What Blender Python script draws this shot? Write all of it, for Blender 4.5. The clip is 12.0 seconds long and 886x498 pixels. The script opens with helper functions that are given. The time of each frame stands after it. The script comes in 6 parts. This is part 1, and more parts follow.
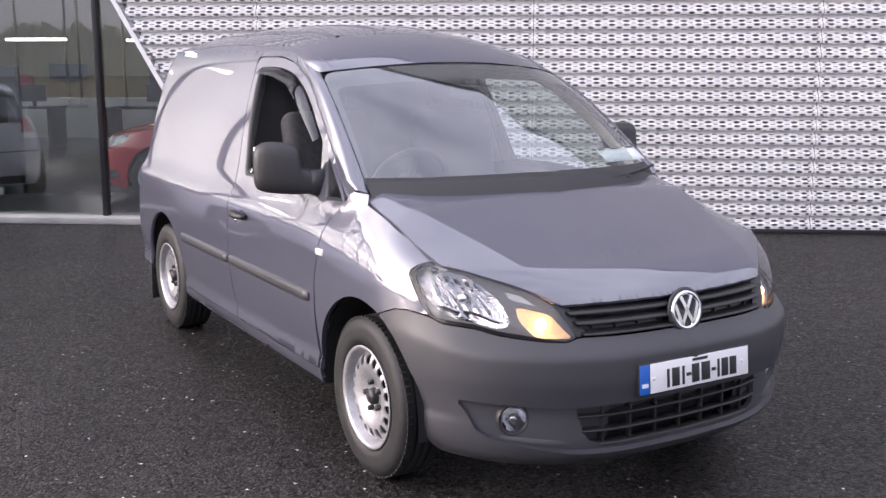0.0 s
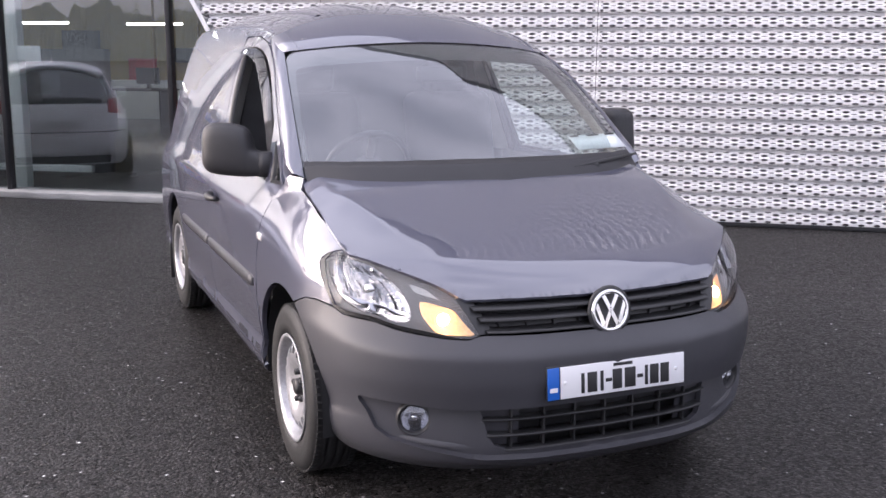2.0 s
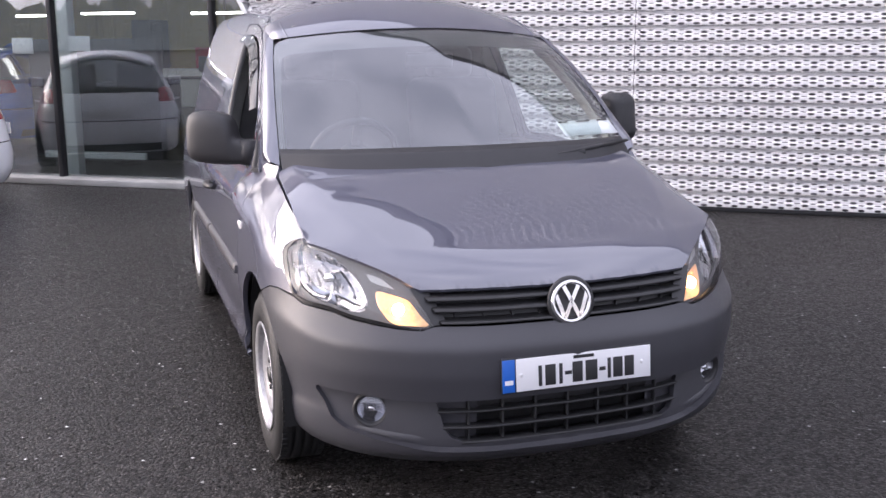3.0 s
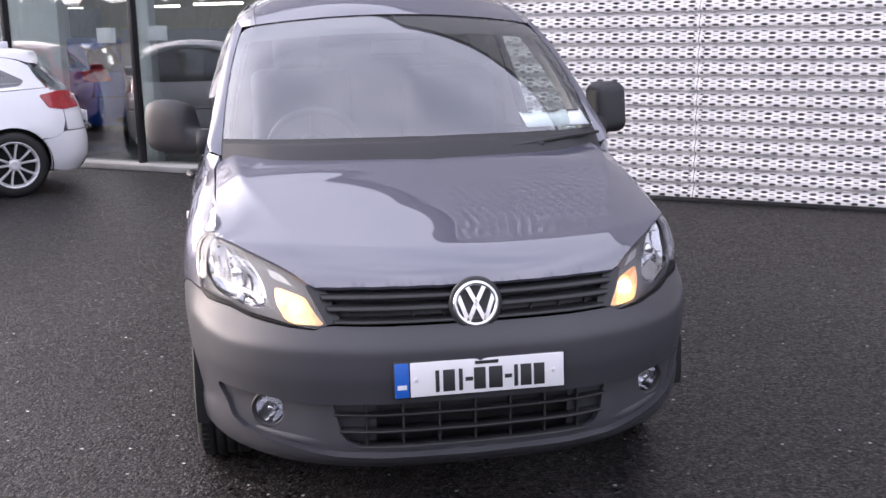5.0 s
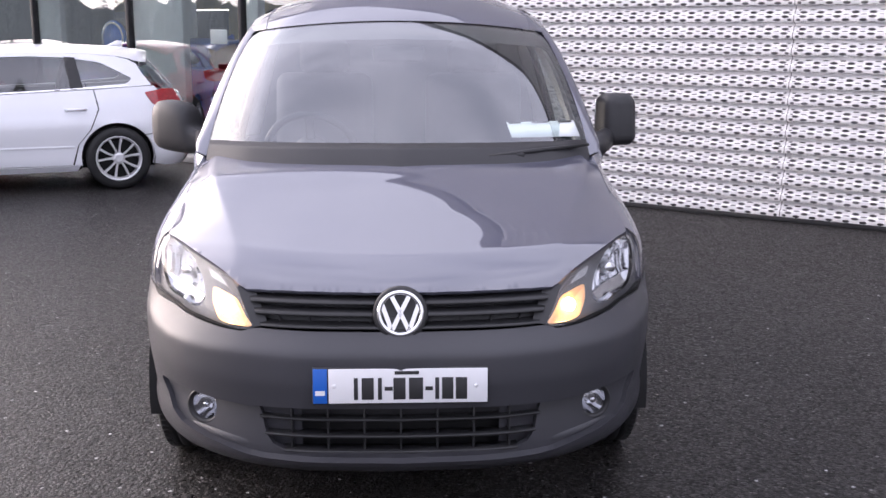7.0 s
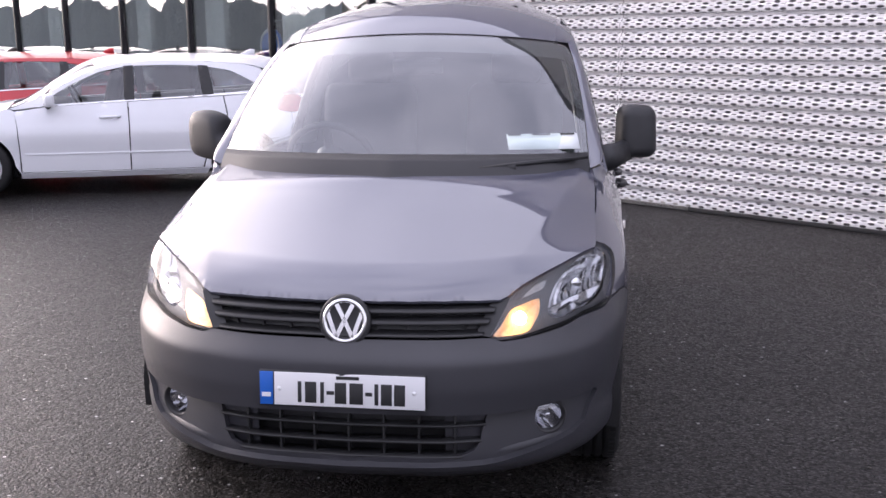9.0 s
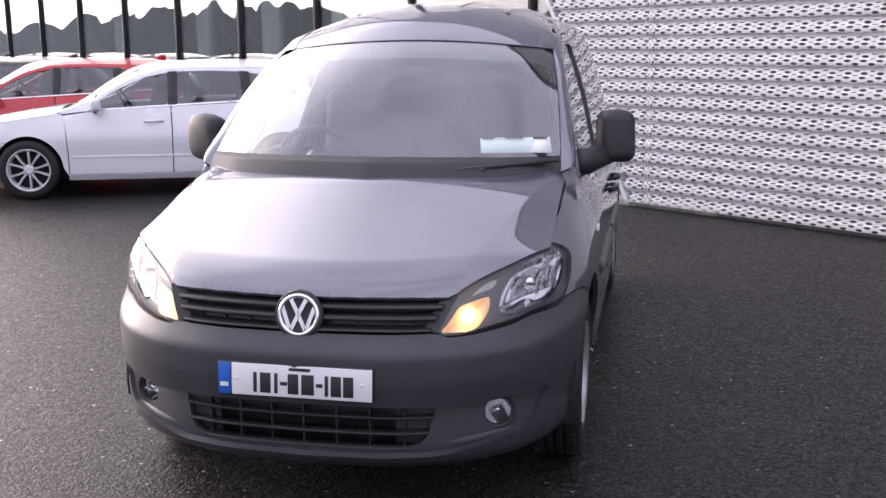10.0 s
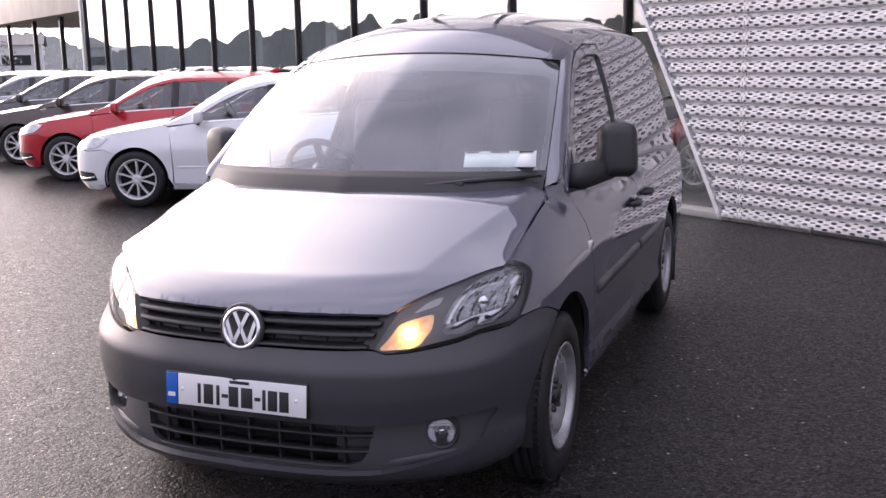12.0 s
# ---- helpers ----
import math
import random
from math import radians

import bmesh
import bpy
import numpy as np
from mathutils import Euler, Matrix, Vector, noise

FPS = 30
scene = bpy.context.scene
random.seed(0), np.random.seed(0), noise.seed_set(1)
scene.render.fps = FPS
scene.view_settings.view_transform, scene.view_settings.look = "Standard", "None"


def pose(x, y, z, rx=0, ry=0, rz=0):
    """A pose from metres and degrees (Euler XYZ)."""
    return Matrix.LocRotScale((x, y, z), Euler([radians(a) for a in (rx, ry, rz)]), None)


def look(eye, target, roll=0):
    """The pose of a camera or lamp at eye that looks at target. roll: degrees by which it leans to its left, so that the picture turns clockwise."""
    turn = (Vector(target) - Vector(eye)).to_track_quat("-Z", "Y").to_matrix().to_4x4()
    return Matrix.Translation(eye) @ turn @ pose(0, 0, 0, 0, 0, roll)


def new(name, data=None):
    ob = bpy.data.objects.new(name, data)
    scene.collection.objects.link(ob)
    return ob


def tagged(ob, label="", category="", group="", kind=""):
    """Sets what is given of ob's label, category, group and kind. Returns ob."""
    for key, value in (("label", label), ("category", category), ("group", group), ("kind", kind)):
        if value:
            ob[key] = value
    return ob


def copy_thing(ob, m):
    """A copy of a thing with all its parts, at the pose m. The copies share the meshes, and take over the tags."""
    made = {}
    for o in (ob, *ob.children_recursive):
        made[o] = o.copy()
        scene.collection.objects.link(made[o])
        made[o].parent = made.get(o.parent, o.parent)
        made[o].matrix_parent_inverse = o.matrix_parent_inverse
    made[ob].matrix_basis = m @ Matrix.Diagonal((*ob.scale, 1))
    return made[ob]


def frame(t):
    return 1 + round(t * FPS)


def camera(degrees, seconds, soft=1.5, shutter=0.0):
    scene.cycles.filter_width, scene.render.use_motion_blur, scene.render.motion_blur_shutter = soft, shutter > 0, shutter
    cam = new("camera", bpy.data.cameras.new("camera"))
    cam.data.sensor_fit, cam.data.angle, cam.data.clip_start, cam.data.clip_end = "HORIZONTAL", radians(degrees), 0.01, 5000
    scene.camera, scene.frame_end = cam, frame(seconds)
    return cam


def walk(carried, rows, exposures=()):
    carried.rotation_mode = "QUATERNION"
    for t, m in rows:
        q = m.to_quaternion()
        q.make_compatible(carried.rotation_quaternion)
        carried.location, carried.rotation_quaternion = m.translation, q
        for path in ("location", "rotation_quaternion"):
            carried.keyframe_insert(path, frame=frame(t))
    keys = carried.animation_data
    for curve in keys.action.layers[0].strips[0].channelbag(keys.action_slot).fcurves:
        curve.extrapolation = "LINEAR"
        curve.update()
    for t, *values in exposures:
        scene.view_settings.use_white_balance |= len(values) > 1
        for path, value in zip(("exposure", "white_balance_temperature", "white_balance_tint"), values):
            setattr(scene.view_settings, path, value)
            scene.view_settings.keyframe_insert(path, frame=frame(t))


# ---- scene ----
cam = camera(47.1, 12.0)
PATH = [
    (0, (-2.541, -2.519, 1.581), (-1.534, -0.828, 1.226), -0.0),
    (0.5, (-2.372, -2.537, 1.57), (-1.409, -0.82, 1.216), -0.9),
    (1, (-2.14, -2.679, 1.583), (-1.243, -0.927, 1.227), -0.3),
    (1.5, (-1.983, -2.733, 1.566), (-1.149, -0.953, 1.199), -1.1),
    (2, (-1.766, -2.702, 1.554), (-1.0, -0.894, 1.174), 0.3),
    (2.5, (-1.615, -2.699, 1.546), (-0.908, -0.871, 1.151), -0.0),
    (3, (-1.387, -2.791, 1.554), (-0.764, -0.934, 1.147), -0.4),
    (3.2, (-1.302, -2.834, 1.556), (-0.722, -0.964, 1.15), -0.4),
    (5, (-0.658, -2.818, 1.539), (-0.285, -0.9, 1.113), -0.8),
    (5.5, (-0.493, -2.927, 1.559), (-0.198, -0.993, 1.141), -0.0),
    (6, (-0.318, -2.917, 1.54), (-0.093, -0.971, 1.135), 0.4),
    (6.5, (-0.15, -2.866, 1.545), (0.008, -0.916, 1.128), -0.0),
    (7, (-0.001, -2.869, 1.543), (0.084, -0.915, 1.129), 0.2),
    (7.5, (0.191, -2.972, 1.566), (0.192, -1.015, 1.158), 0.7),
    (7.7, (0.258, -2.994, 1.575), (0.221, -1.037, 1.162), 0.3),
    (9.3, (0.824, -2.882, 1.581), (0.523, -0.947, 1.176), 0.0),
    (9.5, (0.9, -2.896, 1.58), (0.58, -0.962, 1.18), 0.2),
    (10, (1.103, -2.946, 1.58), (0.703, -1.027, 1.184), -0.4),
    (10.5, (1.229, -2.879, 1.562), (0.764, -0.972, 1.179), -0.7),
    (11, (1.362, -2.765, 1.574), (0.829, -0.876, 1.19), 0.5),
    (11.5, (1.484, -2.699, 1.563), (0.89, -0.827, 1.181), -0.8),
    (12, (1.733, -2.697, 1.58), (1.045, -0.857, 1.207), -1.1),
]
walk(cam, [(t, look(eye, target, roll)) for t, eye, target, roll in PATH],
     exposures=((0.0, 0.75, 6050, 21), (3.0, 0.82, 5980, 21), (7.0, 0.84, 6000, 22), (9.5, 0.58, 6020, 24), (12.0, 0.36, 6080, 27)))

# ---- world, sun ----
world = bpy.data.worlds.new("overcast_evening")
scene.world = world
world.use_nodes = True
wn, wl = world.node_tree.nodes, world.node_tree.links
wn.clear()
SUN_EL, SUN_AZ = radians(9), radians(-62)      # low veiled sun, north-west of the forecourt
sky = wn.new("ShaderNodeTexSky")
sky.sky_type, sky.sun_disc = "NISHITA", False
sky.sun_elevation, sky.sun_rotation = SUN_EL, SUN_AZ
sky.dust_density, sky.air_density = 3.0, 1.2
w_tc = wn.new("ShaderNodeTexCoord")
w_map = wn.new("ShaderNodeMapping")
w_map.inputs["Scale"].default_value = (1.0, 1.0, 2.6)
w_noise = wn.new("ShaderNodeTexNoise")
w_noise.inputs["Scale"].default_value, w_noise.inputs["Detail"].default_value = 2.6, 6
w_ramp = wn.new("ShaderNodeValToRGB")
w_ramp.color_ramp.elements[0].position, w_ramp.color_ramp.elements[0].color = 0.30, (0.55, 0.56, 0.61, 1)
w_ramp.color_ramp.elements[1].position, w_ramp.color_ramp.elements[1].color = 0.72, (0.98, 0.97, 1.0, 1)
w_bg, w_bg2, w_mix, w_out = wn.new("ShaderNodeBackground"), wn.new("ShaderNodeBackground"), wn.new("ShaderNodeMixShader"), wn.new("ShaderNodeOutputWorld")
w_bg.inputs["Strength"].default_value = 0.12
w_bg2.inputs["Strength"].default_value = 1.45
w_mix.inputs[0].default_value = 0.82
wl.new(w_tc.outputs["Generated"], w_map.inputs["Vector"])
wl.new(w_map.outputs["Vector"], w_noise.inputs["Vector"])
wl.new(w_noise.outputs["Fac"], w_ramp.inputs["Fac"])
wl.new(sky.outputs["Color"], w_bg.inputs["Color"])
# cloud deck: brighter overhead, and towards the veiled sun
w_sep = wn.new("ShaderNodeSeparateXYZ")
wl.new(w_tc.outputs["Generated"], w_sep.inputs[0])
w_zen = wn.new("ShaderNodeMapRange")
w_zen.inputs["From Min"].default_value, w_zen.inputs["From Max"].default_value = 0.0, 0.9
w_zen.inputs["To Min"].default_value, w_zen.inputs["To Max"].default_value = 0.62, 1.02
wl.new(w_sep.outputs["Z"], w_zen.inputs["Value"])
w_dot = wn.new("ShaderNodeVectorMath")
w_dot.operation = "DOT_PRODUCT"
w_dot.inputs[1].default_value = (math.sin(SUN_AZ), math.cos(SUN_AZ), 0.16)
wl.new(w_tc.outputs["Generated"], w_dot.inputs[0])
w_glow = wn.new("ShaderNodeMapRange")
w_glow.interpolation_type = "SMOOTHSTEP"
w_glow.inputs["From Min"].default_value, w_glow.inputs["From Max"].default_value = 0.62, 1.0
w_glow.inputs["To Min"].default_value, w_glow.inputs["To Max"].default_value = 0.0, 5.6
wl.new(w_dot.outputs["Value"], w_glow.inputs["Value"])
w_sum = wn.new("ShaderNodeMath")
w_sum.operation = "ADD"
wl.new(w_zen.outputs["Result"], w_sum.inputs[0])
wl.new(w_glow.outputs["Result"], w_sum.inputs[1])
w_tint = wn.new("ShaderNodeMix")
w_tint.data_type = "RGBA"
w_tint.inputs[6].default_value, w_tint.inputs[7].default_value = (1, 1, 1, 1), (1.0, 0.90, 0.74, 1)
w_tf = wn.new("ShaderNodeMath")
w_tf.operation, w_tf.use_clamp = "MULTIPLY", True
w_tf.inputs[1].default_value = 0.45
wl.new(w_glow.outputs["Result"], w_tf.inputs[0])
wl.new(w_tf.outputs[0], w_tint.inputs[0])
w_cm = wn.new("ShaderNodeVectorMath")
w_cm.operation = "MULTIPLY"
wl.new(w_ramp.outputs["Color"], w_cm.inputs[0])
wl.new(w_tint.outputs[2], w_cm.inputs[1])
w_sc = wn.new("ShaderNodeVectorMath")
w_sc.operation = "SCALE"
wl.new(w_cm.outputs[0], w_sc.inputs[0])
wl.new(w_sum.outputs[0], w_sc.inputs["Scale"])
wl.new(w_sc.outputs[0], w_bg2.inputs["Color"])
wl.new(w_bg.outputs[0], w_mix.inputs[1])
wl.new(w_bg2.outputs[0], w_mix.inputs[2])
wl.new(w_mix.outputs[0], w_out.inputs["Surface"])

sun = new("sun", bpy.data.lights.new("sun", "SUN"))
sun.data.energy, sun.data.angle, sun.data.color = 0.55, radians(10), (1.0, 0.86, 0.70)
sun_dir = Vector((math.sin(SUN_AZ) * math.cos(SUN_EL), math.cos(SUN_AZ) * math.cos(SUN_EL), math.sin(SUN_EL)))
sun.matrix_world = look(sun_dir * 30, (0, 0, 0))

# ---- helpers for shapes ----


def pchip(xs, ys):
    """Smooth monotone curve through the points."""
    xs, ys = np.array(xs, float), np.array(ys, float)
    h, d = np.diff(xs), np.diff(ys) / np.diff(xs)
    m = np.zeros(len(xs))
    m[0], m[-1] = d[0], d[-1]
    for i in range(1, len(xs) - 1):
        if d[i - 1] * d[i] > 0:
            a, b = 2 * h[i] + h[i - 1], h[i] + 2 * h[i - 1]
            m[i] = (a + b) / (a / d[i - 1] + b / d[i])

    def f(x):
        x = min(max(x, xs[0]), xs[-1])
        i = min(int(np.searchsorted(xs, x, "right")) - 1, len(xs) - 2)
        t = (x - xs[i]) / h[i]
        return ((1 + 2 * t) * (1 - t) ** 2 * ys[i] + t * (1 - t) ** 2 * h[i] * m[i]
                + t * t * (3 - 2 * t) * ys[i + 1] + t * t * (t - 1) * h[i] * m[i + 1])
    return f


def smooth(a, b, x):
    t = min(max((x - a) / (b - a), 0), 1)
    return t * t * (3 - 2 * t)


def rounded(pts, r=0.03, n=5):
    """A closed outline with rounded corners. A point may carry its own radius as third value."""
    out = []
    k = len(pts)
    for i in range(k):
        p = Vector(pts[i][:2])
        rr = pts[i][2] if len(pts[i]) > 2 else r
        a, b = Vector(pts[i - 1][:2]) - p, Vector(pts[(i + 1) % k][:2]) - p
        q = min(rr, a.length * 0.45, b.length * 0.45)
        if q < 1e-4:
            out.append((p.x, p.y))
            continue
        s, e = p + a.normalized() * q, p + b.normalized() * q
        for j in range(n + 1):
            t = j / n
            v = s * (1 - t) ** 2 + p * 2 * t * (1 - t) + e * t * t
            out.append((v.x, v.y))
    return out


def dense(pts, step):
    out = []
    for i in range(len(pts)):
        a, b = Vector(pts[i - 1]), Vector(pts[i])
        n = max(1, int(math.ceil((b - a).length / step)))
        out += [(a.lerp(b, (j + 1) / n).x, a.lerp(b, (j + 1) / n).y) for j in range(n)]
    return out


def inside(poly, p):
    x, y, c = p[0], p[1], False
    for i in range(len(poly)):
        (x1, y1), (x2, y2) = poly[i - 1], poly[i]
        if (y1 > y) != (y2 > y) and x < (x2 - x1) * (y - y1) / (y2 - y1) + x1:
            c = not c
    return c


def circle(cx, cy, r, n=24, a0=0, a1=360, ry=None):
    full = abs(a1 - a0) >= 359.9
    return [(cx + r * math.cos(radians(a0 + (a1 - a0) * i / (n if full else n - 1))),
             cy + (ry or r) * math.sin(radians(a0 + (a1 - a0) * i / (n if full else n - 1)))) for i in range(n)]


def fill(outline, holes=(), step=0.03):
    """Points and triangles that fill a flat outline with holes; and the loops of its edges."""
    from mathutils.geometry import delaunay_2d_cdt
    loops = [dense(outline, step)] + [dense(h, step) for h in holes]
    pts, edges = [], []
    for lp in loops:
        o = len(pts)
        pts += lp
        edges += [(o + i, o + (i + 1) % len(lp)) for i in range(len(lp))]
    rim = np.array(pts)
    xs = np.arange(rim[:, 0].min() + step / 2, rim[:, 0].max(), step)
    ys = np.arange(rim[:, 1].min() + step / 2, rim[:, 1].max(), step * 0.9)
    for j, y in enumerate(ys):
        for x in xs + (step / 2 if j % 2 else 0):
            if np.min((rim[:, 0] - x) ** 2 + (rim[:, 1] - y) ** 2) > (0.55 * step) ** 2 and inside(loops[0], (x, y)) \
                    and not any(inside(h, (x, y)) for h in loops[1:]):
                pts.append((float(x), float(y)))
    v, _, f, _, _, _ = delaunay_2d_cdt([Vector(p) for p in pts], edges, [], 0, 1e-6)
    tris = []
    for t in f:
        c = sum((v[i] for i in t), Vector((0, 0))) / 3
        if inside(loops[0], c) and not any(inside(h, c) for h in loops[1:]):
            a, b, d = (v[i] for i in t)
            tris.append(tuple(t) if (b - a).cross(d - a) > 0 else tuple(reversed(t)))
    return [tuple(p) for p in v], tris, loops


def sheet(outline, skin, holes=(), step=0.03, flange=0.02, flip=False, mirror=False, inward=None):
    """A trimmed piece of a curved skin, with its edges turned inwards."""
    pts, tris, loops = fill(outline, holes, step)
    bm = bmesh.new()
    sx = -1 if mirror else 1
    if mirror:
        flip = not flip
    vs = [bm.verts.new((sx * p[0], p[1], p[2])) for p in (skin(*q) for q in pts)]
    for t in tris:
        try:
            f = bm.faces.new([vs[i] for i in (reversed(t) if flip else t)])
            f.smooth = True
        except ValueError:
            pass
    bm.normal_update()
    if flange:
        near = {}
        for v in bm.verts:
            near[(round(v.co.x, 4), round(v.co.y, 4), round(v.co.z, 4))] = v.normal.copy()
        for lp in loops:
            ring = []
            for q in lp:
                p = skin(*q)
                c = Vector((sx * p[0], p[1], p[2]))
                nn = near.get((round(c.x, 4), round(c.y, 4), round(c.z, 4)))
                if nn is None:
                    nn = min(bm.verts, key=lambda w: (w.co - c).length_squared).normal
                ring.append((c, c - nn * flange if inward is None else c + Vector(inward) * flange))
            up = [bm.verts.new(a) for a, b in ring]
            dn = [bm.verts.new(b) for a, b in ring]
            for i in range(len(ring)):
                j = (i + 1) % len(ring)
                try:
                    bm.faces.new((up[i], up[j], dn[j], dn[i]))
                except ValueError:
                    pass
        bmesh.ops.recalc_face_normals(bm, faces=[f for f in bm.faces if not f.smooth])
    return bm


def loft(rows, closed=False, cap=False, smooth_on=True):
    """Quads between rows of points."""
    bm = bmesh.new()
    grid = [[bm.verts.new(p) for p in r] for r in rows]
    for a, b in zip(grid, grid[1:]):
        n = len(a)
        for i in range(n if closed else n - 1):
            j = (i + 1) % n
            try:
                bm.faces.new((a[i], a[j], b[j], b[i])).smooth = smooth_on
            except ValueError:
                pass
    if cap:
        for r in (grid[0], grid[-1]):
            try:
                bm.faces.new(r)
            except ValueError:
                pass
    bmesh.ops.recalc_face_normals(bm, faces=bm.faces)
    return bm


def lathe(profile, n=48, axis="x"):
    """Rings of (along, radius) turned round an axis."""
    rows = []
    for a, r in profile:
        ring = []
        for i in range(n):
            t = 2 * math.pi * i / n
            c, s = r * math.cos(t), r * math.sin(t)
            ring.append({"x": (a, c, s), "y": (c, a, s), "z": (c, s, a)}[axis])
        rows.append(ring)
    return loft(rows, closed=True)


def box(cx, cy, cz, sx, sy, sz, bevel=0.0, seg=2, m=None):
    bm = bmesh.new()
    bmesh.ops.create_cube(bm, size=1)
    bmesh.ops.scale(bm, vec=(sx, sy, sz), verts=bm.verts)
    if bevel:
        bmesh.ops.bevel(bm, geom=list(bm.edges), offset=min(bevel, min(sx, sy, sz) * 0.45), segments=seg, affect="EDGES", profile=0.5)
        for f in bm.faces:
            f.smooth = True
    bmesh.ops.translate(bm, vec=(cx, cy, cz), verts=bm.verts)
    if m is not None:
        bm.transform(m)
    return bm


def tube(pts, r, n=10, cap=True):
    """A round bar along a path; r may be a list."""
    rows = []
    P = [Vector(p) for p in pts]
    for i, p in enumerate(P):
        d = (P[min(i + 1, len(P) - 1)] - P[max(i - 1, 0)]).normalized()
        a = d.cross(Vector((0, 0, 1)) if abs(d.z) < 0.9 else Vector((1, 0, 0))).normalized()
        b = d.cross(a)
        rr = r[i] if isinstance(r, (list, tuple)) else r
        rows.append([tuple(p + (a * math.cos(2 * math.pi * k / n) + b * math.sin(2 * math.pi * k / n)) * rr) for k in range(n)])
    return loft(rows, closed=True, cap=cap)


def merge(*bms):
    out = bmesh.new()
    for b in bms:
        me = bpy.data.meshes.new("tmp")
        b.to_mesh(me)
        b.free()
        out.from_mesh(me)
        bpy.data.meshes.remove(me)
    return out


def mesh_of(name, bm, mat):
    me = bpy.data.meshes.new(name)
    bm.to_mesh(me)
    bm.free()
    for m in (mat if isinstance(mat, (list, tuple)) else [mat]):
        me.materials.append(m)
    return me


def part(name, bm, mat, parent=None, label="", m=None):
    ob = new(name, mesh_of(name, bm, mat))
    if parent is not None:
        ob.parent = parent
    if m is not None:
        ob.matrix_basis = m
    if label:
        tagged(ob, label)
    return ob


def thing(name, label, category, m=None, group="", kind=""):
    ob = new(name)
    ob.empty_display_size = 0.2
    if m is not None:
        ob.matrix_basis = m
    return tagged(ob, label, category, group, kind)


# ---- materials ----
def material(name, color, rough=0.5, metal=0.0, coat=0.0, coat_rough=0.03, noise_scale=0.0, noise_amount=0.15, bump=0.0, bump_scale=200.0,
             spec=0.5, emit=None, emit_strength=0.0, rough_var=0.0, fine=0.0, fine_scale=120.0):
    m = bpy.data.materials.new(name)
    m.use_nodes = True
    nt = m.node_tree
    b = nt.nodes["Principled BSDF"]
    b.inputs["Base Color"].default_value = (*color, 1)
    b.inputs["Roughness"].default_value = rough
    b.inputs["Metallic"].default_value = metal
    b.inputs["Specular IOR Level"].default_value = spec
    b.inputs["Coat Weight"].default_value = coat
    b.inputs["Coat Roughness"].default_value = coat_rough
    if emit:
        b.inputs["Emission Color"].default_value = (*emit, 1)
        b.inputs["Emission Strength"].default_value = emit_strength
    tc = nt.nodes.new("ShaderNodeTexCoord")
    if noise_scale:
        n1 = nt.nodes.new("ShaderNodeTexNoise")
        n1.inputs["Scale"].default_value, n1.inputs["Detail"].default_value = noise_scale, 5
        nt.links.new(tc.outputs["Object"], n1.inputs["Vector"])
        mr = nt.nodes.new("ShaderNodeMapRange")
        mr.inputs["From Min"].default_value, mr.inputs["From Max"].default_value = 0.3, 0.7
        mr.inputs["To Min"].default_value, mr.inputs["To Max"].default_value = 1 - noise_amount, 1 + noise_amount
        nt.links.new(n1.outputs["Fac"], mr.inputs["Value"])
        val = mr.outputs["Result"]
        if fine:
            n3 = nt.nodes.new("ShaderNodeTexNoise")
            n3.inputs["Scale"].default_value, n3.inputs["Detail"].default_value = fine_scale, 3
            nt.links.new(tc.outputs["Object"], n3.inputs["Vector"])
            mr3 = nt.nodes.new("ShaderNodeMapRange")
            mr3.inputs["From Min"].default_value, mr3.inputs["From Max"].default_value = 0.3, 0.7
            mr3.inputs["To Min"].default_value, mr3.inputs["To Max"].default_value = 1 - fine, 1 + fine
            nt.links.new(n3.outputs["Fac"], mr3.inputs["Value"])
            mu = nt.nodes.new("ShaderNodeMath")
            mu.operation = "MULTIPLY"
            nt.links.new(val, mu.inputs[0])
            nt.links.new(mr3.outputs["Result"], mu.inputs[1])
            val = mu.outputs[0]
        mx = nt.nodes.new("ShaderNodeVectorMath")
        mx.operation = "SCALE"
        mx.inputs[0].default_value = color
        nt.links.new(val, mx.inputs["Scale"])
        nt.links.new(mx.outputs[0], b.inputs["Base Color"])
        if rough_var:
            r2 = nt.nodes.new("ShaderNodeMapRange")
            r2.inputs["From Min"].default_value, r2.inputs["From Max"].default_value = 0.3, 0.7
            r2.inputs["To Min"].default_value, r2.inputs["To Max"].default_value = max(rough - rough_var, 0.02), min(rough + rough_var, 1)
            nt.links.new(n1.outputs["Fac"], r2.inputs["Value"])
            nt.links.new(r2.outputs["Result"], b.inputs["Roughness"])
    if bump:
        n2 = nt.nodes.new("ShaderNodeTexNoise")
        n2.inputs["Scale"].default_value, n2.inputs["Detail"].default_value = bump_scale, 3
        nt.links.new(tc.outputs["Object"], n2.inputs["Vector"])
        bp = nt.nodes.new("ShaderNodeBump")
        bp.inputs["Strength"].default_value, bp.inputs["Distance"].default_value = bump, 0.002
        nt.links.new(n2.outputs["Fac"], bp.inputs["Height"])
        nt.links.new(bp.outputs[0], b.inputs["Normal"])
    return m


